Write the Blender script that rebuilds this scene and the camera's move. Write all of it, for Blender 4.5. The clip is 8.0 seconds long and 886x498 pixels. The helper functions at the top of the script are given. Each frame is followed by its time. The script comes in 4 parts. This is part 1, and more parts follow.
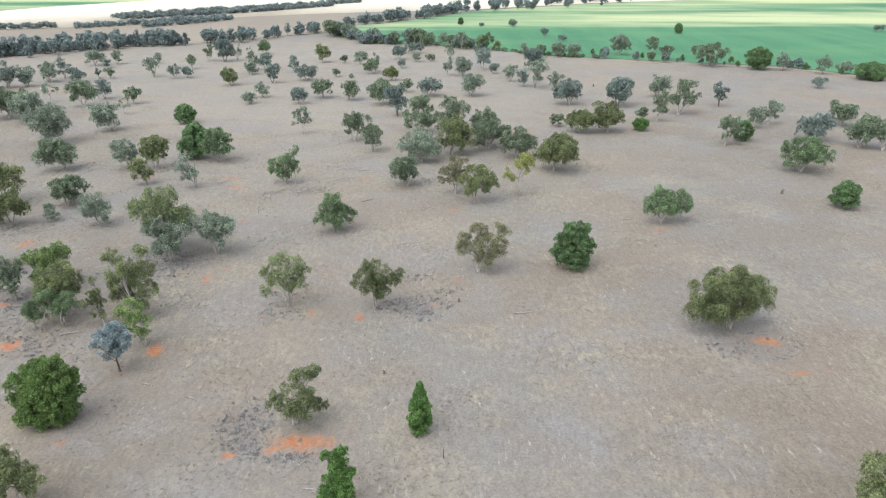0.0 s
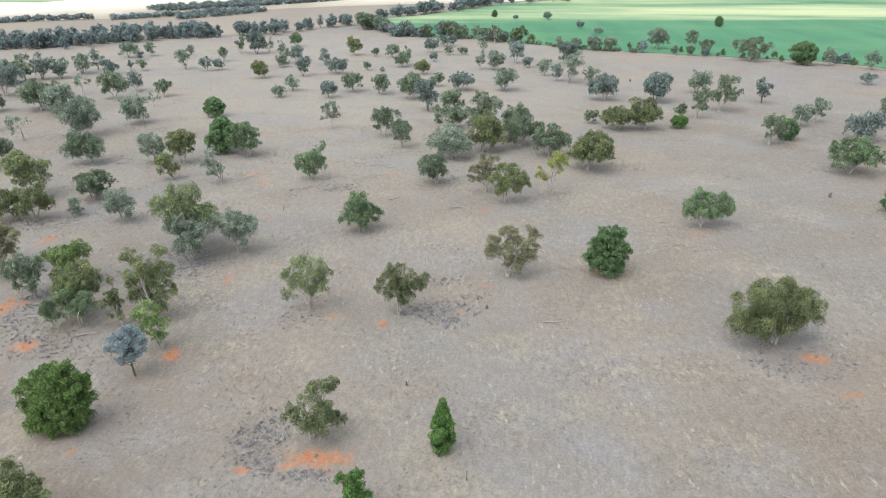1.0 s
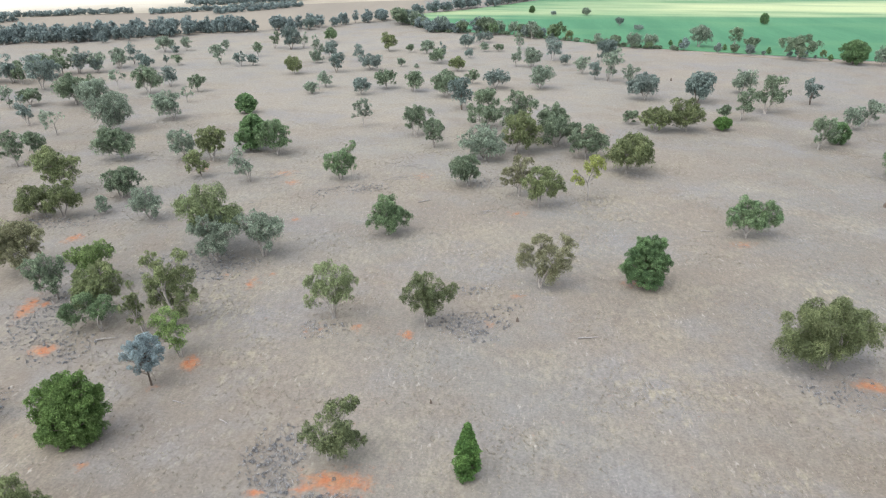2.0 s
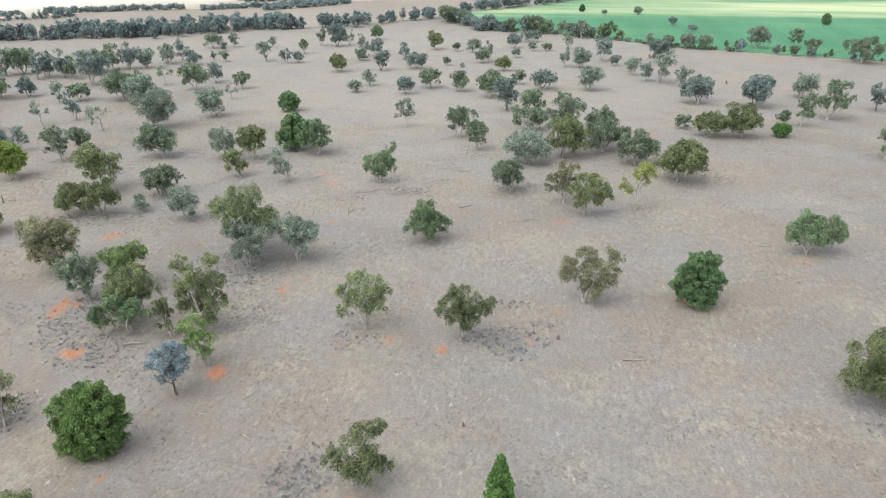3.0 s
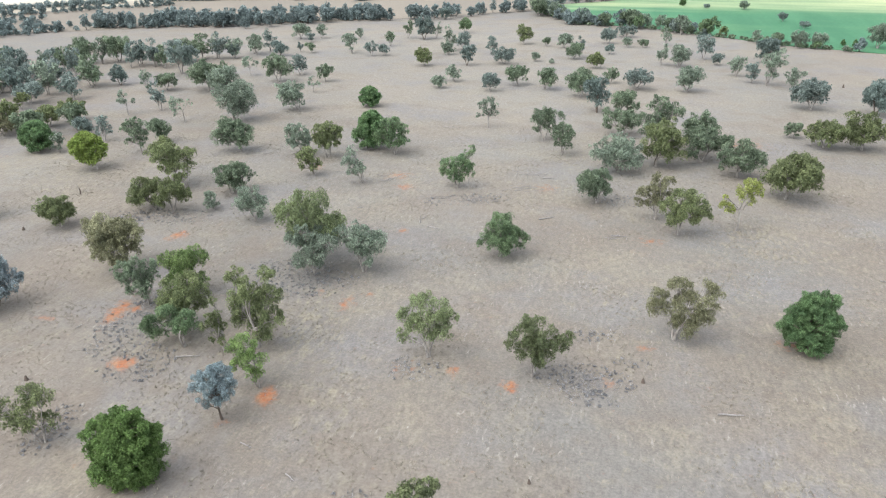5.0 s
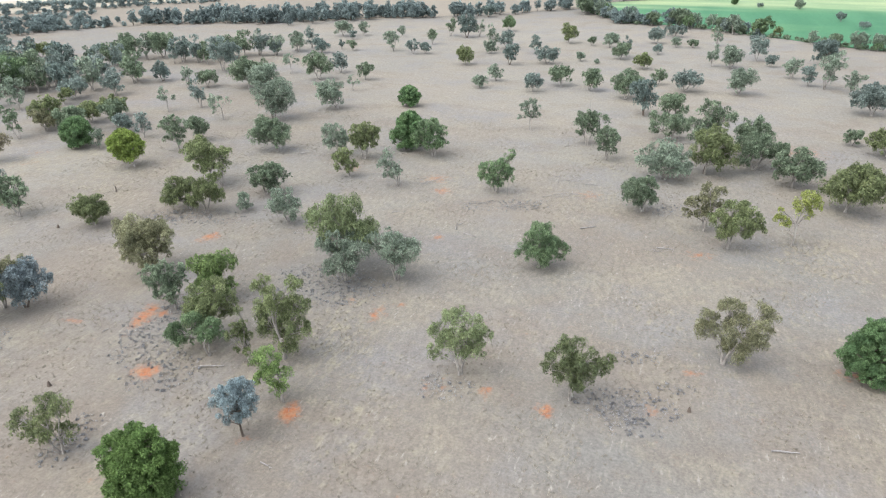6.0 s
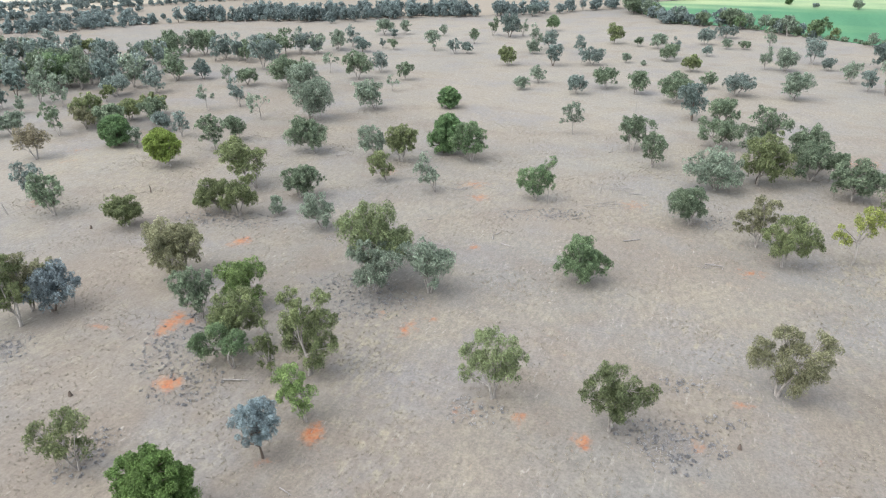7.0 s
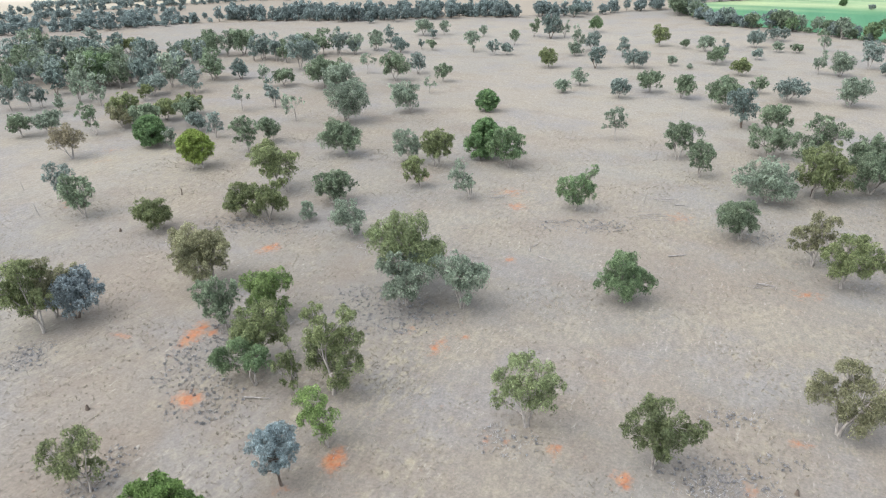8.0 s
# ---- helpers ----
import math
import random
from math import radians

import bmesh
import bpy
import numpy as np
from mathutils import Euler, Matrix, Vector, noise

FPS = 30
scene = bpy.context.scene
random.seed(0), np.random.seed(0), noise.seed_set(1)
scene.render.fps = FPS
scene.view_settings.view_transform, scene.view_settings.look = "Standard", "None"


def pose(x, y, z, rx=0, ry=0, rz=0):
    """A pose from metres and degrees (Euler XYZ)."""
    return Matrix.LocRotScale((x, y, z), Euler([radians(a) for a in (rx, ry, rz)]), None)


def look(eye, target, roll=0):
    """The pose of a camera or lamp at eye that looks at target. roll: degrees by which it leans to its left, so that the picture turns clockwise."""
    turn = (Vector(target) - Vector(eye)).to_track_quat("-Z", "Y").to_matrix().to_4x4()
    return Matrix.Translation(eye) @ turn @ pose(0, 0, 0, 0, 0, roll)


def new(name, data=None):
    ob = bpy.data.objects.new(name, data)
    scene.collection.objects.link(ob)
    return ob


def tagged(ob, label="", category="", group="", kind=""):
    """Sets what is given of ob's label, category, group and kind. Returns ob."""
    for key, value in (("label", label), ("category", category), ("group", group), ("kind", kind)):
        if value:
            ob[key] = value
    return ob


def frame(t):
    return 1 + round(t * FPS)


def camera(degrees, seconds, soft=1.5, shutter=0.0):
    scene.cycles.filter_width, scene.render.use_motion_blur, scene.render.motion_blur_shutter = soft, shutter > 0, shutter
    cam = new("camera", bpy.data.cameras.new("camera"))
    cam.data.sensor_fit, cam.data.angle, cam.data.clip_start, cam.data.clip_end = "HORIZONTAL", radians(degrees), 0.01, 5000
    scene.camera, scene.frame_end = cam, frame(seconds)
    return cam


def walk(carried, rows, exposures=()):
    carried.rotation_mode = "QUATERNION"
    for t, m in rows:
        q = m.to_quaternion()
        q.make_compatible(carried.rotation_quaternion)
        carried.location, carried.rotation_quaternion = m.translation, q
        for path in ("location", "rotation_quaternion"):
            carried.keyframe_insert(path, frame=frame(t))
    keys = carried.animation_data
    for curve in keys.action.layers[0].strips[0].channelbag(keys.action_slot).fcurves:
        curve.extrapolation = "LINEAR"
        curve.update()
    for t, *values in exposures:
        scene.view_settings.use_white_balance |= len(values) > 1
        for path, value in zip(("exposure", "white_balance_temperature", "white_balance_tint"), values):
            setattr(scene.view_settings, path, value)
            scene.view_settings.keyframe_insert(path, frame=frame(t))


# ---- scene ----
cam = camera(63.78, 8.0, soft=1.1)
# seconds, eye, yaw, pitch, roll in degrees
PATH_ROWS = [
    (0.0, 0.00, 0.00, 48.00, 0.00, -22.81, -0.14),
    (0.5, 0.14, 2.39, 47.90, 1.34, -23.08, -0.12),
    (1.0, 0.33, 4.66, 47.73, 2.65, -23.38, -0.01),
    (2.5, 0.47, 11.81, 47.57, 7.23, -23.85, -0.00),
    (3.0, 0.48, 14.16, 47.43, 9.24, -23.92, 0.02),
    (3.5, 0.36, 16.55, 47.45, 11.27, -24.10, 0.04),
    (4.0, 0.18, 18.94, 47.37, 12.98, -24.25, 0.06),
    (4.5, -0.05, 21.23, 47.34, 14.66, -24.42, 0.13),
    (6.0, -1.34, 27.97, 47.14, 19.78, -24.79, 0.22),
    (6.5, -1.84, 30.15, 47.07, 21.50, -24.84, 0.30),
    (7.0, -2.60, 32.49, 47.09, 23.16, -24.94, 0.31),
    (7.5, -3.32, 34.86, 46.82, 24.82, -24.90, 0.52),
    (8.0, -4.35, 37.04, 46.77, 26.32, -24.94, 0.45),
]
walk(cam, [(t, pose(x, y, z, 90 + pitch, 0, yaw) @ pose(0, 0, 0, 0, 0, -roll)) for t, x, y, z, yaw, pitch, roll in PATH_ROWS],
     exposures=[(0.0, 1.74), (8.0, 1.91)])

# ---- daylight: thin bright overcast, a wide soft sun ----
SUN_ELEV, SUN_AZ = 58.0, 225.0
world = bpy.data.worlds.new("sky")
scene.world = world
world.use_nodes = True
wn = world.node_tree.nodes
sky = wn.new("ShaderNodeTexSky")
sky.sky_type = 'NISHITA'
sky.sun_disc = False
sky.sun_elevation, sky.sun_rotation = radians(SUN_ELEV), radians(SUN_AZ)
sky.air_density, sky.dust_density, sky.ozone_density = 1.0, 2.0, 1.0
wn["Background"].inputs["Strength"].default_value = 0.15
cloud = wn.new("ShaderNodeHueSaturation")  # a thin cloud sheet whitens the sky
cloud.inputs["Saturation"].default_value = 0.36
world.node_tree.links.new(sky.outputs[0], cloud.inputs["Color"])
world.node_tree.links.new(cloud.outputs[0], wn["Background"].inputs["Color"])
sun = new("sun", bpy.data.lights.new("sun", "SUN"))
sun.data.energy, sun.data.angle, sun.data.color = 0.50, radians(80), (1.0, 0.98, 0.95)
az, el = radians(SUN_AZ), radians(SUN_ELEV)
sun.matrix_world = look((0, 0, 100), (-math.sin(az) * math.cos(el), -math.cos(az) * math.cos(el), 100 - math.sin(el)))


# ---- materials ----
class Nodes:
    """A small builder for a node material."""

    def __init__(self, name, rough=0.9, spec=0.2):
        self.mat = bpy.data.materials.new(name)
        self.mat.use_nodes = True
        self.tree = self.mat.node_tree
        self.bsdf = self.tree.nodes["Principled BSDF"]
        self.bsdf.inputs["Roughness"].default_value = rough
        self.bsdf.inputs["Specular IOR Level"].default_value = spec
        self.pos = self.tree.nodes.new("ShaderNodeNewGeometry").outputs["Position"]

    def put(self, value, socket):
        if isinstance(value, bpy.types.NodeSocket):
            self.tree.links.new(value, socket)
        elif isinstance(value, tuple) and len(value) == 3 and len(socket.default_value) == 4:
            socket.default_value = (*value, 1)
        else:
            socket.default_value = value

    def noise(self, scale, detail=4.0, rough=0.55, stretch=None, vector=None):
        n = self.tree.nodes.new("ShaderNodeTexNoise")
        n.inputs["Scale"].default_value, n.inputs["Detail"].default_value, n.inputs["Roughness"].default_value = scale, detail, rough
        v = vector or self.pos
        if stretch:
            m = self.tree.nodes.new("ShaderNodeMapping")
            m.inputs["Scale"].default_value = stretch[:3]
            m.inputs["Rotation"].default_value = (0, 0, radians(stretch[3]))
            self.put(v, m.inputs["Vector"])
            v = m.outputs[0]
        self.put(v, n.inputs["Vector"])
        return n.outputs["Fac"]

    def shifted(self, d):
        n = self.tree.nodes.new("ShaderNodeVectorMath")
        n.inputs[1].default_value = (d, d * 1.7, 0)
        self.put(self.pos, n.inputs[0])
        return n.outputs[0]

    def ramp(self, fac, lo, hi, a=0.0, b=1.0):
        n = self.tree.nodes.new("ShaderNodeMapRange")
        n.interpolation_type = 'SMOOTHSTEP'
        for key, v in (("Value", fac), ("From Min", lo), ("From Max", hi), ("To Min", a), ("To Max", b)):
            self.put(v, n.inputs[key])
        return n.outputs["Result"]

    def math(self, op, a, b=0.0):
        n = self.tree.nodes.new("ShaderNodeMath")
        n.operation = op
        self.put(a, n.inputs[0])
        self.put(b, n.inputs[1])
        return n.outputs[0]

    def mix(self, fac, a, b, kind='MIX'):
        n = self.tree.nodes.new("ShaderNodeMix")
        n.data_type, n.blend_type = 'RGBA', kind
        self.put(fac, n.inputs[0])
        self.put(a, n.inputs[6])
        self.put(b, n.inputs[7])
        return n.outputs[2]

    def attr(self, name):
        n = self.tree.nodes.new("ShaderNodeAttribute")
        n.attribute_name = name
        return n.outputs["Fac"]

    def scaled(self, colour, factor):
        """The colour times a grey factor."""
        n = self.tree.nodes.new("ShaderNodeVectorMath")
        n.operation = 'SCALE'
        self.put(colour, n.inputs[0])
        self.put(factor, n.inputs["Scale"])
        return n.outputs[0]

    def done(self, colour, bump=None, strength=0.4, distance=0.05):
        self.put(colour, self.bsdf.inputs["Base Color"])
        if bump is not None:
            n = self.tree.nodes.new("ShaderNodeBump")
            n.inputs["Strength"].default_value, n.inputs["Distance"].default_value = strength, distance
            self.put(bump, n.inputs["Height"])
            self.put(n.outputs[0], self.bsdf.inputs["Normal"])
        return self.mat


def ground_material():
    m = Nodes("dry_pasture", 0.95, 0.1)
    broad = m.noise(0.022, 4, 0.6)
    patch = m.noise(0.09, 5, 0.6)
    clump = m.noise(0.55, 6, 0.65)
    fine = m.noise(3.2, 6, 0.7)
    tuft = m.noise(1.5, 4, 0.65, (1.0, 0.45, 1.0, 20))
    streak = m.noise(1.3, 5, 0.7, (1.0, 0.35, 1.0, 35))
    base = m.mix(m.ramp(broad, 0.36, 0.62), GROUND_WARM, GROUND_COOL)
    base = m.mix(m.math('MULTIPLY', m.attr("pale"), m.ramp(patch, 0.3, 0.6, 0.5, 0.95)), base, GROUND_PALE)
    base = m.mix(m.math('MULTIPLY', m.attr("brown"), m.ramp(patch, 0.3, 0.6, 0.5, 0.9)), base, GROUND_DULL)
    base = m.mix(m.ramp(patch, 0.46, 0.68, 0.0, 0.55), base, GROUND_BROWN)
    base = m.mix(m.ramp(m.noise(0.05, 5, 0.65, vector=m.shifted(37.0)), 0.46, 0.70, 0.0, 0.75), base, GROUND_GREY)
    dry = m.math('MULTIPLY', m.ramp(m.noise(0.07, 5, 0.65, vector=m.shifted(83.0)), 0.48, 0.66), m.ramp(tuft, 0.34, 0.62, 0.25, 0.9))
    base = m.mix(m.math('MULTIPLY', dry, 0.48), base, GROUND_STRAW)
    fleck = m.math('MULTIPLY', m.ramp(m.noise(2.4, 3, 0.6, (1.0, 0.3, 1.0, 50)), 0.57, 0.72), m.ramp(m.noise(0.16, 4, 0.6, vector=m.shifted(11.0)), 0.42, 0.66))
    base = m.mix(m.math('MULTIPLY', fleck, 0.7), base, GROUND_FLECK)
    straw = m.math('MULTIPLY', m.ramp(m.math('ADD', m.math('MULTIPLY', m.attr("straw"), 0.35), clump), 0.5, 0.8), m.ramp(streak, 0.42, 0.62))
    base = m.mix(straw, base, GROUND_STRAW)
    dark = m.math('MULTIPLY', m.ramp(m.math('ADD', m.math('MULTIPLY', m.attr("litter"), 0.40), clump), 0.72, 0.96), m.ramp(tuft, 0.4, 0.6))
    base = m.mix(m.math('MULTIPLY', dark, 0.75), base, GROUND_LITTER)
    worn = m.math('MULTIPLY', m.ramp(m.noise(0.13, 6, 0.7, vector=m.shifted(151.0)), 0.60, 0.74), m.ramp(clump, 0.42, 0.62))
    base = m.mix(m.math('MULTIPLY', worn, 0.42), base, GROUND_RUST)
    edge = m.math('ADD', m.attr("soil"), m.math('MULTIPLY', m.math('SUBTRACT', m.noise(0.9, 6, 0.75), 0.5), 2.6))
    earth = m.mix(m.ramp(m.noise(1.1, 4), 0.35, 0.65), (0.278, 0.106, 0.050), (0.248, 0.142, 0.084))
    base = m.mix(m.ramp(edge, 0.22, 1.10, 0.0, 0.95), base, earth)
    base = m.scaled(base, m.ramp(fine, 0.25, 0.75, 0.80, 1.18))
    base = m.scaled(base, m.ramp(tuft, 0.30, 0.70, 0.90, 1.08))
    return m.done(base, m.math('ADD', fine, clump), 0.35, 0.10)


def along(m, ax, ay):
    """A distance over the ground: ax * x + ay * y."""
    xyz = m.tree.nodes.new("ShaderNodeSeparateXYZ")
    m.put(m.pos, xyz.inputs[0])
    return m.math('ADD', m.math('MULTIPLY', xyz.outputs["X"], ax), m.math('MULTIPLY', xyz.outputs["Y"], ay))


def crop_material():
    m = Nodes("green_crop", 0.9, 0.15)
    rows = m.noise(0.05, 4, 0.6, (1.0, 0.12, 1.0, -18))
    green = m.mix(m.ramp(rows, 0.35, 0.65), (0.036, 0.122, 0.062), (0.050, 0.148, 0.074))
    green = m.mix(m.ramp(m.noise(0.02, 4, 0.6, (0.5, 1.0, 1.0, 12)), 0.45, 0.70, 0.0, 0.5), green, (0.076, 0.170, 0.078))
    # pale yellow patches away from the near edge are sunlight painted into the crop
    sunlit = m.noise(0.012, 5, 0.62, (0.22, 1.0, 1.0, 10))
    sunlit = m.math('ADD', sunlit, m.ramp(along(m, -0.06, 1.0), 425.0, 520.0, -0.40, 0.05))
    green = m.mix(m.ramp(sunlit, 0.38, 0.70, 0.0, 0.95), green, (0.310, 0.345, 0.190))
    return m.done(m.scaled(green, m.ramp(m.noise(0.6, 4), 0.2, 0.8, 0.9, 1.1)), m.noise(2.0), 0.3, 0.1)


def stubble_material(name, a, b, whitened=None):
    m = Nodes(name, 0.95, 0.1)
    base = m.mix(m.ramp(m.noise(0.012, 4, 0.6, (1.0, 0.25, 1.0, 25)), 0.35, 0.65), a, b)
    # far part paled to stand in for sunlight through cloud gaps
    if whitened:
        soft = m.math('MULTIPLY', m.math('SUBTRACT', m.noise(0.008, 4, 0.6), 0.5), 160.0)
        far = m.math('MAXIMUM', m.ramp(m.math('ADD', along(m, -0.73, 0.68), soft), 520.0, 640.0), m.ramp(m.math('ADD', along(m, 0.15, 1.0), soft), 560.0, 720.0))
        base = m.mix(far, base, whitened)
    return m.done(m.scaled(base, m.ramp(m.noise(0.9, 5), 0.2, 0.8, 0.88, 1.12)), m.noise(2.0), 0.3, 0.1)


def leaf_material(name, colour, tip):
    m = Nodes(name, 0.65, 0.25)
    isl = m.tree.nodes.new("ShaderNodeNewGeometry").outputs["Random Per Island"]
    obj = m.tree.nodes.new("ShaderNodeObjectInfo").outputs["Random"]
    tone = m.attr("tone")
    c = m.mix(m.math('ADD', m.math('MULTIPLY', isl, 0.35), m.math('MULTIPLY', tone, 0.5)), colour, tip)
    c = m.mix(m.ramp(m.noise(0.45, 3), 0.42, 0.68, 0.0, 0.45), c, tip)
    c = m.scaled(c, m.ramp(m.math('FRACT', m.math('MULTIPLY', isl, 7.31)), 0.0, 1.0, 0.62, 1.38))
    c = m.scaled(c, m.ramp(m.math('FRACT', m.math('MULTIPLY', tone, 5.17)), 0.0, 1.0, 0.84, 1.18))
    c = m.scaled(c, m.ramp(obj, 0.0, 1.0, 0.91, 1.12))
    m.put(c, m.bsdf.inputs["Base Color"])
    thin = m.tree.nodes.new("ShaderNodeBsdfTranslucent")
    m.put(c, thin.inputs["Color"])
    both = m.tree.nodes.new("ShaderNodeMixShader")
    both.inputs[0].default_value = 0.44
    m.put(m.bsdf.outputs[0], both.inputs[1])
    m.put(thin.outputs[0], both.inputs[2])
    m.put(both.outputs[0], m.tree.nodes["Material Output"].inputs["Surface"])
    return m.mat


def bark_material(name, pale, dark):
    m = Nodes(name, 0.85, 0.2)
    n = m.noise(2.2, 5, 0.6, (1.0, 1.0, 0.3, 0))
    return m.done(m.mix(m.ramp(n, 0.35, 0.68), pale, dark), n, 0.5, 0.03)


def blade_material(name, a, b):
    m = Nodes(name, 0.9, 0.1)
    isl = m.tree.nodes.new("ShaderNodeNewGeometry").outputs["Random Per Island"]
    c = m.mix(isl, a, b)
    return m.done(m.scaled(c, m.ramp(m.noise(0.15, 3), 0.3, 0.7, 0.85, 1.12)))


GROUND_WARM, GROUND_COOL, GROUND_BROWN = (0.164, 0.143, 0.118), (0.146, 0.141, 0.129), (0.143, 0.121, 0.098)
GROUND_STRAW, GROUND_LITTER, GROUND_RUST = (0.214, 0.194, 0.146), (0.123, 0.120, 0.120), (0.181, 0.127, 0.092)
GROUND_GREY, GROUND_FLECK = (0.158, 0.154, 0.150), (0.281, 0.264, 0.230)
GROUND_PALE, GROUND_DULL = (0.222, 0.208, 0.174), (0.123, 0.105, 0.083)
GROUND = ground_material()
CROP = crop_material()
# the last stubble colour is painted sunlight on the far part
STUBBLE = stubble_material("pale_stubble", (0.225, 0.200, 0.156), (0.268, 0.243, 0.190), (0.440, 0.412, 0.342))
FALLOW = stubble_material("fallow_pasture", (0.158, 0.141, 0.116), (0.196, 0.173, 0.138))
TRACK = stubble_material("bare_track", (0.190, 0.161, 0.128), (0.219, 0.192, 0.154))
LEAF = {
    "gum": leaf_material("gum_leaf", (0.100, 0.141, 0.090), (0.199, 0.247, 0.161)),
    "gumgreen": leaf_material("green_gum_leaf", (0.086, 0.142, 0.072), (0.180, 0.246, 0.130)),
    "gumlight": leaf_material("light_gum_leaf", (0.130, 0.168, 0.080), (0.240, 0.283, 0.146)),
    "olive": leaf_material("olive_gum_leaf", (0.102, 0.130, 0.060), (0.198, 0.228, 0.108)),
    "deepolive": leaf_material("deep_olive_leaf", (0.077, 0.100, 0.049), (0.160, 0.186, 0.090)),
    "brown": leaf_material("bronze_gum_leaf", (0.130, 0.134, 0.076), (0.235, 0.235, 0.140)),
    "yellow": leaf_material("yellow_green_leaf", (0.209, 0.248, 0.066), (0.341, 0.374, 0.121)),
    "bright": leaf_material("bright_green_leaf", (0.131, 0.190, 0.043), (0.244, 0.311, 0.081)),
    "grey": leaf_material("grey_green_leaf", (0.131, 0.172, 0.126), (0.237, 0.284, 0.216)),
    # blue-grey leaf colours, also paled to stand in for haze on far trees
    "bluegrey": leaf_material("blue_grey_leaf", (0.121, 0.160, 0.142), (0.218, 0.264, 0.235)),
    "bluedark": leaf_material("dark_blue_green_leaf", (0.104, 0.143, 0.130), (0.189, 0.238, 0.210)),
    # belt leaves carry distance haze in their light blue colour
    "belt": leaf_material("hazy_belt_leaf", (0.121, 0.162, 0.158), (0.220, 0.268, 0.256)),
    "blue": leaf_material("silver_blue_leaf", (0.143, 0.189, 0.198), (0.248, 0.306, 0.314)),
    "dark": leaf_material("dark_green_leaf", (0.071, 0.134, 0.059), (0.144, 0.222, 0.098)),
    "bush": leaf_material("bush_leaf", (0.071, 0.129, 0.037), (0.156, 0.239, 0.076)),
    "vivid": leaf_material("vivid_gum_leaf", (0.098, 0.156, 0.052), (0.202, 0.274, 0.104)),
    "conifer": leaf_material("conifer_leaf", (0.057, 0.133, 0.034), (0.136, 0.236, 0.069)),
    "silver": leaf_material("silver_grey_leaf", (0.138, 0.172, 0.180), (0.225, 0.270, 0.280)),
    "saltbush": leaf_material("saltbush_leaf", (0.205, 0.207, 0.212), (0.280, 0.282, 0.288)),
    "dead": leaf_material("dry_leaf", (0.160, 0.142, 0.092), (0.245, 0.220, 0.150)),
}
BARK_PALE = bark_material("pale_gum_bark", (0.33, 0.305, 0.275), (0.15, 0.135, 0.12))
BARK_DARK = bark_material("dark_bark", (0.13, 0.105, 0.085), (0.07, 0.055, 0.045))
BARK_GREY = bark_material("weathered_wood", (0.27, 0.255, 0.24), (0.17, 0.16, 0.15))
BARK_TWIG = bark_material("shed_twigs", (0.20, 0.195, 0.190), (0.132, 0.129, 0.127))
DRY_GRASS = blade_material("dry_grass_blade", (0.268, 0.244, 0.192), (0.188, 0.168, 0.134))
TUSSOCK = blade_material("grey_tussock_blade", (0.185, 0.182, 0.180), (0.280, 0.274, 0.265))


# ---- mesh helpers ----
def mesh_of(name, verts, faces, material):
    """A mesh from arrays: verts n x 3, faces m x k (all with k corners)."""
    me = bpy.data.meshes.new(name)
    verts, faces = np.asarray(verts, np.float32), np.asarray(faces, np.int32)
    me.vertices.add(len(verts))
    me.vertices.foreach_set("co", verts.ravel())
    m, k = faces.shape
    me.loops.add(m * k)
    me.loops.foreach_set("vertex_index", faces.ravel())
    me.polygons.add(m)
    me.polygons.foreach_set("loop_start", np.arange(0, m * k, k, dtype=np.int32))
    me.update(calc_edges=True)
    me.materials.append(material)
    return me


def part(name, me, parent, label=""):
    ob = new(name, me)
    ob.parent = parent
    return tagged(ob, label)


def tube(points, radii, sides=6):
    """Rings round a line of points: verts and quads."""
    pts = np.asarray(points, float)
    tang = np.gradient(pts, axis=0)
    tang /= np.linalg.norm(tang, axis=1)[:, None] + 1e-9
    up = np.where(np.abs(tang[:, 2:3]) > 0.9, [[1.0, 0, 0]], [[0, 0, 1.0]])
    a = np.cross(tang, up)
    a /= np.linalg.norm(a, axis=1)[:, None] + 1e-9
    b = np.cross(tang, a)
    ang = np.arange(sides) * 2 * math.pi / sides
    ring = a[:, None, :] * np.cos(ang)[None, :, None] + b[:, None, :] * np.sin(ang)[None, :, None]
    v = (pts[:, None, :] + ring * np.asarray(radii)[:, None, None]).reshape(-1, 3)
    n = len(pts)
    i, j = np.meshgrid(np.arange(n - 1), np.arange(sides), indexing="ij")
    k = (j + 1) % sides
    f = np.stack([i * sides + j, i * sides + k, (i + 1) * sides + k, (i + 1) * sides + j], -1).reshape(-1, 4)
    return v, f


def join(pieces):
    verts, faces, at = [], [], 0
    for v, f in pieces:
        verts.append(v)
        faces.append(np.asarray(f) + at)
        at += len(v)
    return np.concatenate(verts), np.concatenate(faces)


def limb(rng, a, b, r0, r1, bend, steps=5):
    """A bent, tapered branch from a to b."""
    a, b = np.asarray(a, float), np.asarray(b, float)
    s = np.linspace(0, 1, steps)[:, None]
    off = rng.normal(0, 1, 3) * bend * np.linalg.norm(b - a)
    off[2] = abs(off[2]) * 0.5
    pts = a + (b - a) * s + off * (s * (1 - s)) * 1.6 + rng.normal(0, 0.012, (steps, 3)) * np.linalg.norm(b - a) * (s * (1 - s) * 4)
    return tube(pts, r0 + (r1 - r0) * s[:, 0] ** 0.8, 6 if r0 > 0.08 else 4 if steps > 3 else 3)


def leaves(rng, centres, radii, size, cover, flat=0.75, droop=0.0, loose=0.55):
    """Small pointed leaves on a set of clumps, facing outwards; droop: how far the rims hang down. Verts, faces and a tone for each vert, one a clump."""
    centres, radii = np.asarray(centres, float), np.asarray(radii, float)
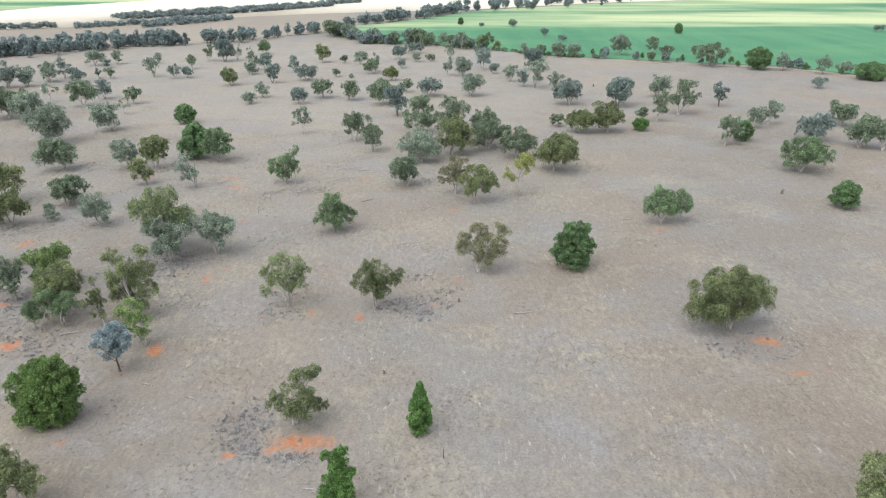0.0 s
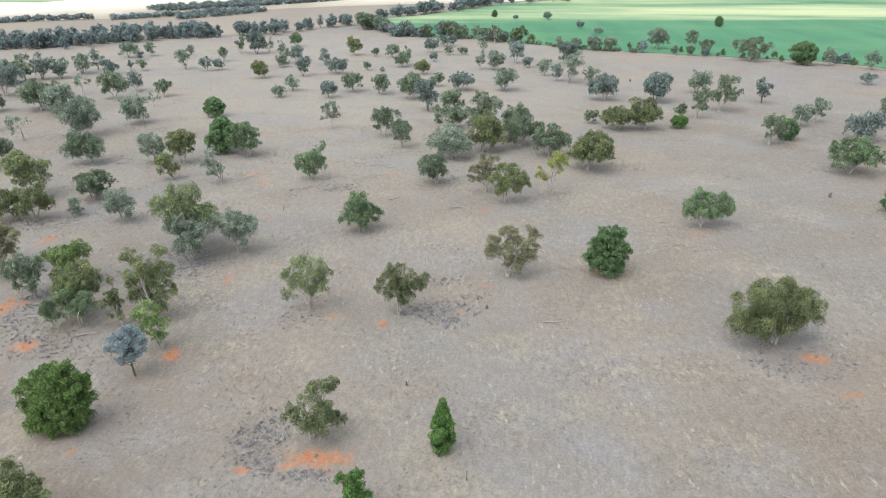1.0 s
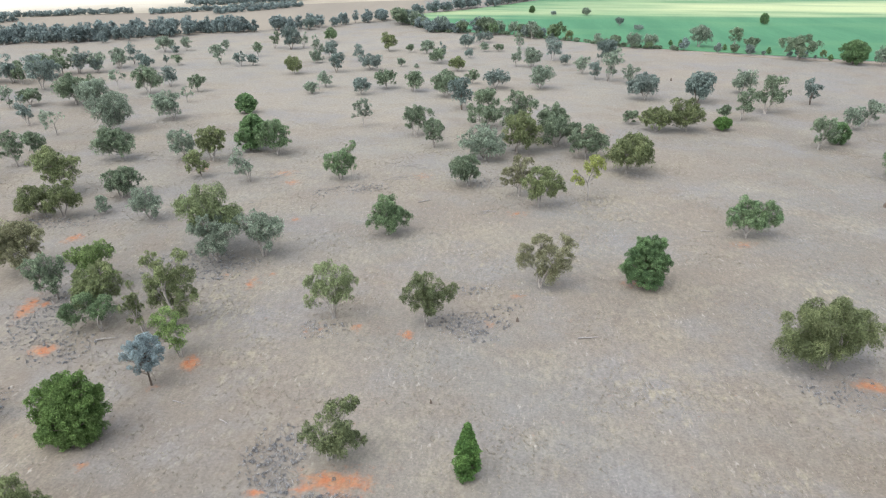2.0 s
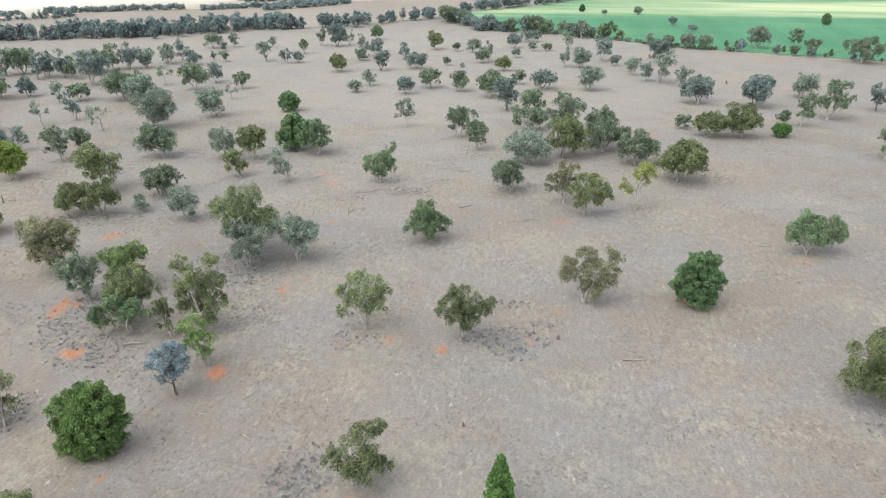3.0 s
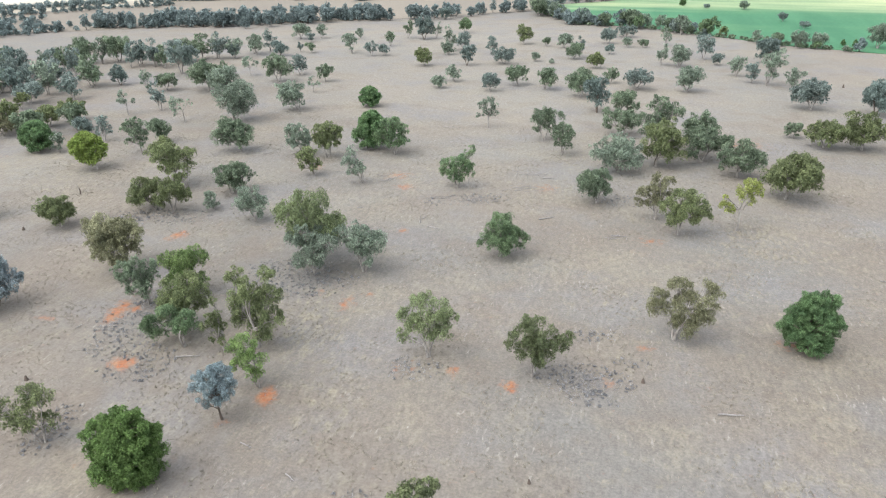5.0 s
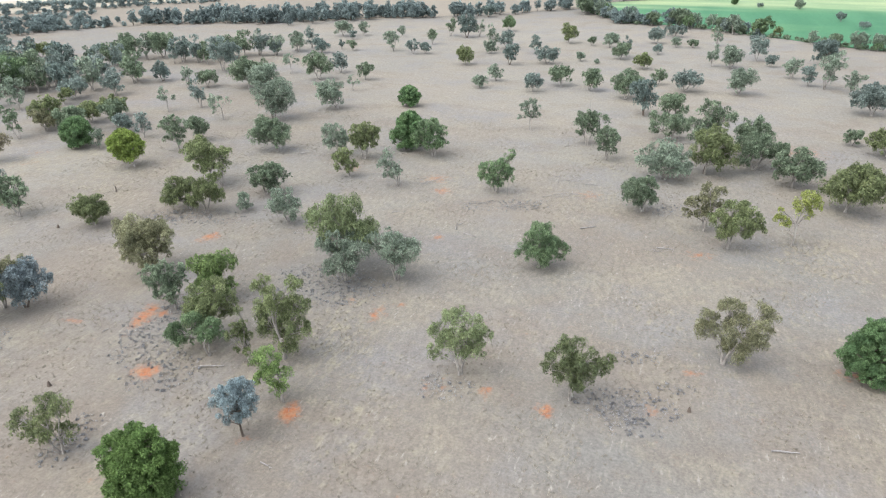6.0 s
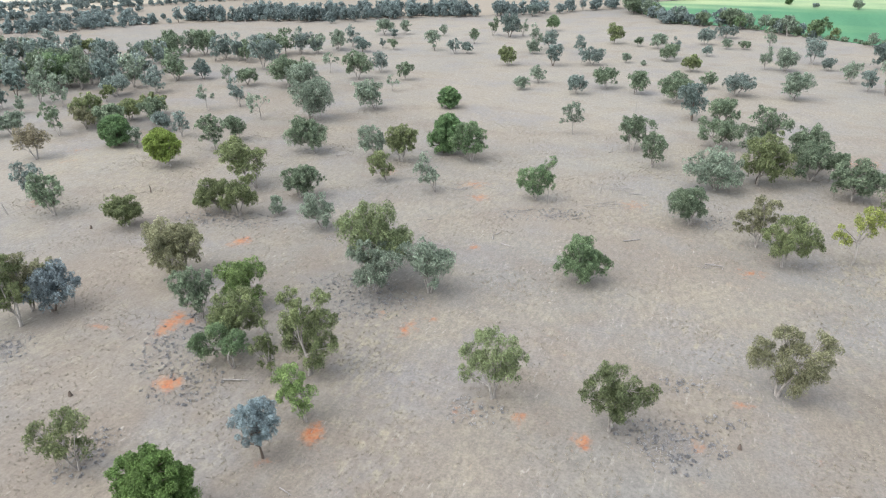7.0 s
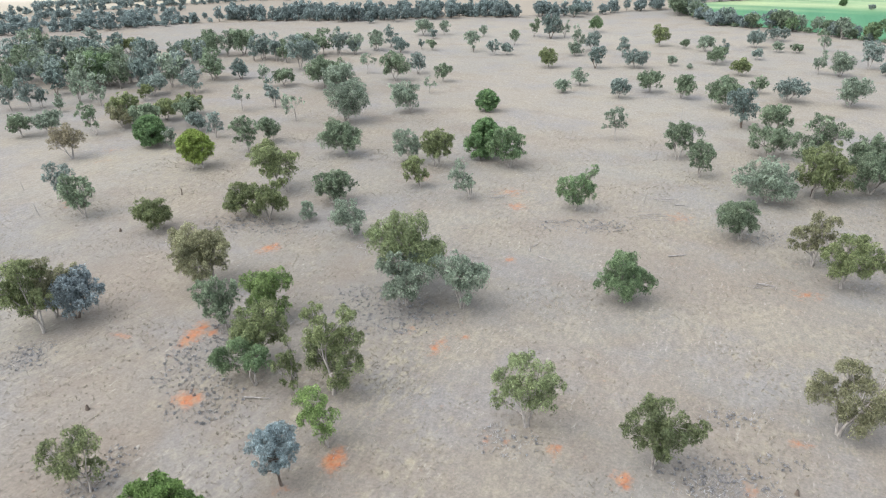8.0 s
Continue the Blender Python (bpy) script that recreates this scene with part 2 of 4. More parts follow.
    count = np.maximum(6, (cover * 4 * math.pi * radii ** 2 / (size * size * 0.3)).astype(int))
    which = np.repeat(np.arange(len(radii)), count)
    n = len(which)
    d = rng.normal(0, 1, (n, 3))
    d /= np.linalg.norm(d, axis=1)[:, None]
    if droop:
        d[:, 2] = np.where((d[:, 2] < -0.25) & (rng.random(n) < 0.75), -d[:, 2], d[:, 2])
    lumps = 1 + 0.25 * np.sin(d[:, 0] * 3.1 + which * 1.7) * np.sin(d[:, 1] * 3.7 + which * 2.3)
    rad = radii[which] * (1.0 - 0.42 * rng.random(n) ** 1.8) * lumps * (1 + 0.25 * rng.random(n) ** 6)
    p = centres[which] + d * rad[:, None] * np.array([1, 1, flat])
    p[:, 2] -= droop * radii[which] * rng.random(n) ** 2 * np.clip(1.1 - d[:, 2] * 1.6, 0, 1)
    s = size * (0.65 + 0.7 * rng.random(n))
    face = d + rng.normal(0, loose, (n, 3)) + np.array([0, 0, 0.2])
    face /= np.linalg.norm(face, axis=1)[:, None]
    a = rng.normal(0, 1, (n, 3)) - np.array([0, 0, 0.6 + droop])
    a -= face * np.sum(a * face, axis=1)[:, None]
    a /= np.linalg.norm(a, axis=1)[:, None] + 1e-9
    b = np.cross(face, a) * (s * 0.36)[:, None]
    a *= s[:, None]
    v = np.stack([p - a * 0.5 - b * 0.8, p - a * 0.4 + b * 0.8, p + a * 0.6], 1).reshape(-1, 3)
    tone = rng.random(len(radii))
    return v, np.arange(n * 3).reshape(-1, 3), np.repeat(tone[which], 3)


def leaf_mesh(name, data, material, floor=0.03):
    """The mesh of what leaves() made, kept above the ground."""
    v, f, tone = data
    v[:, 2] = np.maximum(v[:, 2], floor)
    me = mesh_of(name, v, f, material)
    me.attributes.new("tone", 'FLOAT', 'POINT').data.foreach_set("value", tone.astype(np.float32))
    return me


# ---- the trees ----
# style: leaf, bark, crown base, boughs, clumps a bough, clump size, cover, stems
STYLES = {
    "gum": ("gum", BARK_PALE, 0.14, 8, 4, 0.155, 0.8, 2, "gum tree with an open grey-green crown and pale trunk"),
    "gumgreen": ("gumgreen", BARK_PALE, 0.11, 9, 4, 0.15, 0.9, 2, "spreading green gum tree with pale forked limbs"),
    "gumlight": ("gumlight", BARK_PALE, 0.12, 9, 4, 0.14, 0.75, 2, "light green gum tree with drooping outer foliage"),
    "olive": ("olive", BARK_PALE, 0.12, 8, 4, 0.155, 0.85, 2, "olive-green gum tree with a full uneven crown"),
    "brown": ("brown", BARK_PALE, 0.14, 7, 4, 0.15, 0.75, 2, "bronze-tinged gum tree with a patchy crown"),
    "gumbrown": ("brown", BARK_PALE, 0.12, 9, 4, 0.12, 0.75, 2, "bronze-green gum tree with a loose feathery crown"),
    "olivebright": ("olive", BARK_PALE, 0.12, 8, 4, 0.165, 0.9, 2, "yellowish olive gum tree with a round full crown"),
    "yellow": ("yellow", BARK_PALE, 0.26, 4, 3, 0.145, 0.75, 1, "thin yellow-green young gum tree with a bare stem"),
    "bright": ("bright", BARK_PALE, 0.17, 9, 5, 0.17, 1.0, 1, "bright yellow-green tree with a dense round crown"),
    "grey": ("grey", BARK_PALE, 0.11, 8, 4, 0.14, 0.62, 3, "grey-green gum tree with a thin see-through crown"),
    "thin": ("grey", BARK_PALE, 0.21, 6, 3, 0.13, 0.7, 1, "sparse grey-green tree on a slim bare trunk"),
    "bluegrey": ("bluegrey", BARK_PALE, 0.14, 8, 4, 0.15, 0.75, 2, "blue-grey gum tree with upright pale stems"),
    "bluedark": ("bluedark", BARK_DARK, 0.11, 8, 4, 0.165, 0.9, 2, "dark blue-green tree with a heavy crown"),
    "belt": ("belt", BARK_DARK, 0.02, 8, 4, 0.165, 0.95, 2, "dark blue-green shelter belt tree with foliage to the ground"),
    "beltopen": ("belt", BARK_PALE, 0.10, 8, 4, 0.165, 0.85, 2, "tall blue-green shelter belt tree on pale stems"),
    "blue": ("blue", BARK_DARK, 0.34, 9, 4, 0.15, 0.8, 1, "silver-blue wattle with a fine rounded crown on a dark stem"),
    "dark": ("dark", BARK_DARK, 0.03, 13, 5, 0.15, 1.0, 1, "dark green dense tree with foliage almost to the ground"),
    "dark2": ("dark", BARK_DARK, 0.04, 18, 6, 0.125, 1.0, 1, "dense dark green tree with a rounded crown above red soil"),
    "bush": ("bush", BARK_DARK, 0.0, 26, 7, 0.115, 0.9, 1, "large fresh green bushy tree with leaves to the ground"),
    "bushgreen": ("conifer", BARK_DARK, 0.02, 7, 3, 0.22, 1.2, 1, "low bright green round bush in dry grass"),
    "shrub": ("grey", BARK_GREY, 0.06, 6, 2, 0.19, 0.7, 2, "small grey leaning shrub in dry grass"),
    "young": ("conifer", BARK_DARK, 0.04, 8, 3, 0.24, 0.9, 1, "young upright bright green tree with ragged side shoots"),
    "conifer": ("conifer", BARK_DARK, 0.0, 16, 6, 0.20, 1.0, 1, "narrow bright green conifer with a pointed top"),
    "firlet": ("dark", BARK_DARK, 0.02, 6, 3, 0.24, 1.0, 1, "small dark green conical tree at the paddock edge"),
    "gumvivid": ("vivid", BARK_PALE, 0.14, 9, 4, 0.15, 0.8, 2, "vivid green gum tree with fresh leaves"),
    "gumdome": ("gumgreen", BARK_PALE, 0.15, 11, 4, 0.13, 0.9, 2, "wide domed green gum tree on a short pale trunk"),
    "deepolive": ("deepolive", BARK_PALE, 0.11, 8, 4, 0.155, 0.9, 2, "deep olive-green gum tree with a close rounded crown"),
    "olivedome": ("olive", BARK_PALE, 0.13, 11, 4, 0.13, 0.9, 2, "wide domed olive-green gum tree spreading low over dry grass"),
    "oliveopen": ("olive", BARK_PALE, 0.12, 8, 4, 0.14, 0.55, 3, "open olive gum tree with a ragged leaning crown"),
    "silver": ("silver", BARK_DARK, 0.10, 9, 4, 0.15, 0.85, 2, "silvery blue-grey tree beside darker gums"),
    "dead": ("dead", BARK_GREY, 0.19, 8, 2, 0.14, 0.45, 3, "half-dead tree with dry brownish twigs"),
}
VIEW_RIGHT = np.array([math.cos(radians(12)), math.sin(radians(12)), 0.0])


DENSE = ("bush", "bushgreen", "dark", "dark2", "shrub", "bright", "blue", "conifer", "firlet", "young")


def profile(style, u):
    """A dense crown's half width at the height u (0: its foot, 1: its top), as a share of the widest."""
    if style in ("conifer", "firlet"):
        return 0.84 + 0.16 * u / 0.32 if u < 0.32 else max(0.2, 1 - ((u - 0.32) / 0.74) ** 1.5)
    if style == "young":
        return 0.95 - 0.45 * u
    return 0.80 + 0.20 * u / 0.4 if u < 0.4 else math.sqrt(max(0.06, 1 - ((u - 0.4) / 0.63) ** 2))


def dense_clumps(rng, style, h, w):
    """Centres and radii of the leaf clumps of a dense crown."""
    leaf, bark, base, boughs, per, clump, cover, stems, _ = STYLES[style]
    n = int(boughs * per * 2.3)
    lobe_a, lobe_b, k = rng.uniform(0, 6.28), rng.uniform(0, 6.28), int(rng.integers(2, 4))
    cl, cr = [], []
    for i in range(n):
        u = ((i + rng.random()) / n) ** 0.85
        ang = i * 2.39996 + rng.uniform(-0.5, 0.5)
        wide = w / 2 * 1.06 * profile(style, u) * (1 + 0.10 * math.sin(k * ang + lobe_a + 4 * u) + 0.07 * math.sin(5 * ang + lobe_b))
        r = min(clump * w * 0.70 * rng.uniform(0.55, 1.15), wide * 0.8 + 0.1)
        reach = max(0.0, min(wide, w * 0.57) - r * 0.85) * (rng.uniform(0.45, 1.0) ** 0.5 if i % 4 else rng.uniform(0.0, 0.4))
        low, high = h * base + r * 0.6, h * 1.03 - r * 0.75
        cl.append(np.array([math.cos(ang) * reach, math.sin(ang) * reach, max(low + (high - low) * u, r * 0.55)]))
        cr.append(r)
    return cl, cr


def gum_lobes(rng, style, h, w):
    """The rounded masses of an open crown, each at the end of a limb: centre and radius."""
    base, boughs = STYLES[style][2], STYLES[style][3]
    rad, tall = w / 2, h * (1 - base)
    unit = min(0.42 * rad, 0.29 * tall)
    few = boughs < 7
    out = []

    def put(ang, reach, z, r):
        out.append((np.array([math.cos(ang) * reach, math.sin(ang) * reach, z]), r))

    turn = rng.uniform(0, 6.28)
    broad = w > 1.05 * h and not few
    tops = 1 if w < 0.75 * h or few else 3 if broad else 2
    for i in range(tops):
        r = unit * rng.uniform(0.85, 1.15)
        put(turn + 6.2 / tops * i, rad * rng.uniform(0.14, 0.38), h - r * 0.95 - i * tall * rng.uniform(0.0, 0.10), r)
    n = 3 if few else int(rng.integers(6, 8)) if broad else int(rng.integers(4, 7))
    for i in range(n):
        r = unit * rng.uniform(0.72, 1.2) * (0.8 if few else 1.0)
        put(turn + 0.8 + i * 6.28 / n + rng.uniform(-0.4, 0.4), (rad - r * 0.85) * rng.uniform(0.72, 1.05), h * base + tall * rng.uniform(0.34, 0.72), r)
    n = int(rng.integers(0, 2)) if few else int(rng.integers(2, 5))
    for i in range(n):
        r = unit * rng.uniform(0.5, 0.85)
        put(turn + i * 6.28 / n + rng.uniform(-0.6, 0.6), (rad - r) * rng.uniform(0.5, 0.95), h * base + tall * rng.uniform(0.14, 0.34), r)
    if not few:
        put(turn, rad * 0.1, h * base + tall * 0.52, unit * 0.9)
    return out


def given_lobes(rng, h, w, lobes):
    """The same from a list: across, height and radius as shares of the tree's size."""
    away = np.array([-VIEW_RIGHT[1], VIEW_RIGHT[0], 0])
    out = []
    for i, (dx, dz, r) in enumerate(lobes):
        deep = (0.14 if i % 2 else -0.14) * w * rng.uniform(0.3, 1.0) * max(0.2, 1 - 2 * abs(dx))
        c = VIEW_RIGHT * dx * w + away * deep
        c[2] = max(dz * h * 0.95 - 0.03 * h, 0.16 * h)
        out.append((c, r * w * 1.03))
    return out


def lobe_heads(rng, lobes, count, grow=1.0):
    """The leafy heads that cover each lobe, most of them on its upper and outer side: centre, radius and lobe."""
    cl, cr, of = [], [], []
    for k, (c, r) in enumerate(lobes):
        side = np.array([c[0], c[1], 0.0]) / (math.hypot(c[0], c[1]) + 1e-6)
        for i in range(int(rng.uniform(0.85, 1.15) * count)):
            d = rng.normal(0, 1, 3) + side * 0.35 + np.array([0, 0, 0.3])
            d /= np.linalg.norm(d)
            rh = r * rng.uniform(0.25, 0.45) * grow
            p = c + d * np.array([1.12, 1.12, 0.95]) * (r * rng.uniform(0.80, 1.26) - rh * 0.7)
            p[2] = max(p[2], rh * 0.8)
            cl.append(p)
            cr.append(rh)
            of.append(k)
    return cl, cr, of


def trunk_line(rng, foot, top, bend, steps=8):
    """A stem that starts upright and leans over to its top."""
    t = np.linspace(0, 1, steps)[:, None]
    sway = rng.normal(0, 1, 3) * np.array([1, 1, 0]) * bend
    return foot + (top - foot) * np.concatenate([t ** 1.3, t ** 1.3, t], 1) + sway * t * (1 - t) * 2


def gum_meshes(style, h, w, off, seed, size, lobes, split):
    """Trunk, crown and limbs of an open-crowned tree: stems that fork low, a limb to each rounded mass of leaves."""
    leaf, bark, base, boughs, per, clump, cover, stems, _ = STYLES[style]
    rng = np.random.default_rng(seed)
    shift = VIEW_RIGHT * off
    masses = given_lobes(rng, h, w, lobes) if lobes else gum_lobes(rng, style, h, w)
    masses = [(c + shift * min(1.0, c[2] / (0.5 * h)), r) for c, r in masses]
    cl, cr, of = lobe_heads(rng, masses, *((13, 1.0) if size < 0.3 else (11, 1.0) if size < 0.5 else (7, 1.2)))
    keep = [i for i in range(len(cl)) if cl[i][2] - cr[i] * 1.3 > h * min(base, 0.16)]
    cl, cr, of = [cl[i] for i in keep], [cr[i] for i in keep], [of[i] for i in keep]
    r0 = (0.014 * h + 0.011 * w) * (0.8 if boughs < 7 else 1.0)
    turn = rng.uniform(0, 6.28)
    wood, forks = [], []
    for s in range(stems):
        ang = turn + s * 6.28 / stems + rng.uniform(-0.4, 0.4)
        away = np.array([math.cos(ang), math.sin(ang), 0])
        foot = away * (0.0 if stems == 1 else r0 * 0.8) + np.array([0, 0, -0.15])
        top = away * w * (0.02 if stems == 1 else 0.12) + shift * 0.3 + np.array([0, 0, h * rng.uniform(0.24, 0.36) * (1.5 if boughs < 7 else 1.0)])
        pts = trunk_line(rng, foot, top, 0.03 * h)
        r = r0 / stems ** 0.4
        wood.append(tube(pts, r * (1.3 - 0.6 * np.linspace(0, 1, 8) ** 0.6), 7 if size < 0.5 else 5))
        forks.append((pts, r))
    limbs = []
    for k, (c, r) in enumerate(masses):
        if of.count(k) < 3:
            continue
        pts, rs = min(forks, key=lambda q: np.linalg.norm((q[0][-1] - c)[:2]))
        tip = c + np.array([0, 0, r * 0.05])
        line = trunk_line(rng, pts[7 if c[2] > 0.6 * h else int(rng.integers(4, 8))], tip, 0.06 * h, 6)
        pieces = [tube(line, rs * np.linspace(0.58, 0.2, 6), 6 if size < 0.5 else 4)]
        for p, rp, of_lobe in zip(list(cl), list(cr), list(of)):
            if of_lobe == k and size < 0.5:
                start = line[int(rng.integers(3, 6))]
                pieces.append(limb(rng, start, p + (p - start) * 0.06, r0 * 0.22, r0 * 0.08, 0.10, 4 if size < 0.3 else 3))
        limbs.append(join(pieces))
        # hanging foliage along the outer half of the limb
        for i in range(3 if boughs >= 7 else 1):
            q = line[2] + (line[5] - line[2]) * rng.uniform(0.25, 1.0) + rng.normal(0, 0.35, 3) * r
            if q[2] > h * (base + 0.10):
                cl.append(q)
                cr.append(r * rng.uniform(0.28, 0.45))
                of.append(k)
    limb_meshes = []
    if split:
        limb_meshes = [mesh_of("limb", v, f, bark) for v, f in limbs]
        limbs = []
    v, f = join(wood + limbs)
    trunk = mesh_of("trunk", v, f, bark)
    trunk.polygons.foreach_set("use_smooth", np.ones(len(f), bool))
    crown = leaf_mesh("crown", leaves(rng, cl, cr, size, cover * 0.66, 0.9, 1.0), LEAF[leaf])
    return trunk, crown, limb_meshes


def dense_meshes(style, h, w, off, seed, size, lobes, split):
    """Trunk, crown and limbs of a tree or bush with a close crown."""
    leaf, bark, base, boughs, per, clump, cover, stems, _ = STYLES[style]
    rng = np.random.default_rng(seed)
    shift = VIEW_RIGHT * off
    if lobes:
        cl, cr, _ = lobe_heads(rng, given_lobes(rng, h, w, lobes), 14, 1.1)
        core = dense_clumps(rng, style, h * 0.84, w * 0.80)
        cl, cr = cl + core[0], cr + core[1]
    else:
        cl, cr = dense_clumps(rng, style, h, w)
    cl = [c + shift * min(1.0, c[2] / (0.5 * h)) for c in cl]
    r0 = 0.014 * h + 0.010 * w
    top = shift * 0.8 + np.array([0, 0, h * (0.86 if style == "conifer" else rng.uniform(0.62, 0.78))])
    pts = trunk_line(rng, np.array([0, 0, -0.15]), top, 0.05 * h, 9)
    wood = [tube(pts, r0 * (1.2 - 0.95 * np.linspace(0, 1, 9) ** 0.8), 7 if size < 0.5 else 5)]
    limbs = []
    for c in cl:
        k = int(np.clip(np.searchsorted(pts[:, 2], max(c[2] - 0.9 * math.hypot(c[0], c[1]), h * 0.14)), 2, 8))
        thick = r0 * (0.50 - 0.03 * k)
        limbs.append((np.linalg.norm(c - pts[k]), limb(rng, pts[k], c, thick, thick * 0.3, 0.12, 5 if size < 0.5 else 3)))
    limbs.sort(key=lambda q: -q[0])
    limb_meshes = []
    if split:
        limb_meshes = [mesh_of("limb", v, f, bark) for _, (v, f) in limbs[:7]]
        limbs = limbs[7:]
    v, f = join(wood + [q for _, q in limbs])
    trunk = mesh_of("trunk", v, f, bark)
    trunk.polygons.foreach_set("use_smooth", np.ones(len(f), bool))
    crown = leaf_mesh("crown", leaves(rng, cl, cr, size, cover * 0.9, 0.9, 0.25, 0.7), LEAF[leaf])
    return trunk, crown, limb_meshes


def tree_meshes(style, h, w, off, seed, size, lobes=(), split=False):
    """The trunk mesh, the crown mesh and, where split, the meshes of the limbs of one tree, base at the origin."""
    make = dense_meshes if style in DENSE else gum_meshes
    return make(style, h, w, off, seed, size, lobes, split)


SEED = [100]
CATEGORY = {"bush": "bush", "bushgreen": "bush", "shrub": "shrub", "conifer": "conifer"}
NAMES = {"bush": "bush", "bushgreen": "bush", "shrub": "shrub", "conifer": "conifer_tree", "blue": "wattle_tree", "dead": "dying_tree"}


def tree(style, x, y, h, w, off=0.0, lobes=(), group=""):
    """One tree of its own, its foot at x, y."""
    SEED[0] += 1
    far = math.hypot(x + 5, y - 38)
    size = 0.20 if far < 75 else 0.26 if far < 120 else 0.36 if far < 180 else 0.52
    size *= 0.75 if style == "blue" else 1.0
    trunk, crown, limbs = tree_meshes(style, h, w, off, SEED[0], size, lobes, far < 260)
    ob = new(NAMES.get(style, "gum_tree" if style[:3] == "gum" else "tree"))
    ob.location = (x, y, 0)
    ob.empty_display_size = 0.3
    stem = part("trunk", trunk, ob)
    for me in limbs:
        part("limb", me, stem)
    part("crown", crown, ob)
    return tagged(ob, STYLES[style][8], CATEGORY.get(style, "tree"), group or "pasture trees")


# ---- the ground: one sheet out to the horizon ----
def spaced(lo, hi, step, far, grow=1.22):
    """Even steps from lo to hi, then growing ones out to far on both sides."""
    line = list(np.arange(lo, hi + step / 2, step))
    d, s = 0.0, step
    while d < far:
        s *= grow
        d += s
        line.insert(0, lo - d)
        line.append(hi + d)
    return np.array(line)


SOIL, LITTER, STRAW, PALE, BROWN = [], [], [], [], []


def spot(kind, x, y, rx, ry, turn=0.0, strength=1.0):
    kind.append((x, y, rx, ry, radians(turn), strength))


spot(SOIL, -14.8, 61.4, 3.0, 1.4, 0, 1.15)
spot(SOIL, -18.1, 60.1, 0.8, 0.7, 0, 1.0)
spot(SOIL, -22.4, 59.3, 0.9, 0.6, 0, 1.0)
spot(SOIL, 43.3, 82.7, 2.0, 1.3, 0, 1.0)
spot(SOIL, 44.0, 75.0, 1.4, 0.6, 0, 0.8)
spot(SOIL, 48.3, 75.7, 1.0, 0.4, 0, 0.7)
spot(SOIL, -37.4, 80.0, 0.9, 1.4, 13, 1.4)
spot(SOIL, -66.0, 91.6, 1.1, 3.2, 13, 1.0)
spot(SOIL, -56.7, 81.1, 1.4, 1.4, 13, 1.0)
spot(SOIL, -40.3, 61.4, 0.5, 0.7, 13, 1.0)
spot(SOIL, -39.6, 74.5, 0.7, 0.6, 13, 0.7)
spot(SOIL, -37.4, 102.0, 1.2, 2.6, 13, 0.6)
spot(SOIL, -42.3, 104.3, 0.7, 0.7, 13, 0.8)
spot(SOIL, -12.0, 89.3, 0.8, 1.0, 13, 1.0)
spot(SOIL, -18.8, 90.6, 0.6, 1.0, 13, 1.0)
spot(SOIL, -38.1, 128.2, 0.9, 1.0, 13, 0.75)
spot(SOIL, 2.4, 134.8, 2.1, 1.3, 13, 0.55)
spot(SOIL, -74.2, 87.3, 1.5, 0.7, 13, 0.6)
spot(SOIL, -73.9, 116.0, 1.2, 2.1, 0, 0.9)
spot(SOIL, -57.7, 81.1, 0.9, 1.2, 0, 1.0)
spot(SOIL, -64.3, 92.6, 1.0, 1.1, 0, 0.8)
spot(SOIL, -73.4, 116.6, 1.1, 1.9, 26, 0.8)
spot(SOIL, -25.5, 89.2, 0.3, 1.4, 26, 0.75)
spot(SOIL, 2.5, 101.4, 0.9, 0.8, 26, 0.65)
spot(SOIL, 2.4, 135.1, 0.9, 1.0, 26, 0.8)
spot(SOIL, -1.3, 92.7, 0.5, 0.8, 26, 0.9)
spot(SOIL, -119.7, 116.3, 1.2, 2.5, 26, 0.7)
spot(SOIL, -137.2, 139.6, 1.2, 6.3, 26, 0.6)
spot(SOIL, -48.5, 155.5, 2.7, 2.1, 26, 0.6)
spot(SOIL, -45.0, 149.1, 1.6, 2.2, 26, 0.7)
spot(SOIL, -17.7, 156.0, 2.3, 2.8, 13, 0.5)
spot(SOIL, -67.4, 156.4, 1.5, 1.6, 13, 0.7)
spot(SOIL, 20.7, 107.5, 2.2, 1.3, 13, 0.7)
spot(SOIL, 40.3, 123.7, 2.1, 1.5, 13, 0.6)
spot(SOIL, 21.4, 197.3, 5.5, 4.3, 13, 0.55)
spot(SOIL, -23.7, 90.2, 0.4, 1.5, 13, 0.55)
spot(SOIL, -35.3, 105.5, 0.7, 0.7, 13, 0.6)
spot(LITTER, -3.6, 92.1, 3.9, 3.0, 0, 1.0)
spot(LITTER, -4.3, 92.1, 2.8, 2.1, 13, 1.0)
spot(LITTER, 0.6, 97.8, 2.4, 1.1, 13, 0.5)
spot(LITTER, -15.2, 58.9, 2.4, 1.1, 0, 1.0)
spot(LITTER, -21.9, 64.6, 2.6, 3.7, 0, 0.8)
spot(LITTER, -20.3, 60.7, 1.5, 1.7, 0, 1.0)
spot(LITTER, 41.2, 81.1, 5.0, 3.0, 0, 0.8)
spot(LITTER, -62.4, 90.0, 3.9, 7.0, 13, 0.7)
spot(LITTER, -55.5, 81.7, 3.5, 3.6, 13, 0.7)
spot(LITTER, -48.7, 107.3, 6.5, 5.2, 13, 0.7)
spot(LITTER, -80.2, 79.2, 2.5, 2.6, 26, 1.0)
spot(LITTER, -45.4, 106.0, 6.2, 3.7, 26, 0.7)
spot(LITTER, -3.7, 103.0, 4.4, 2.1, 26, 0.4)
spot(LITTER, -23.4, 89.7, 2.8, 2.2, 26, 0.6)
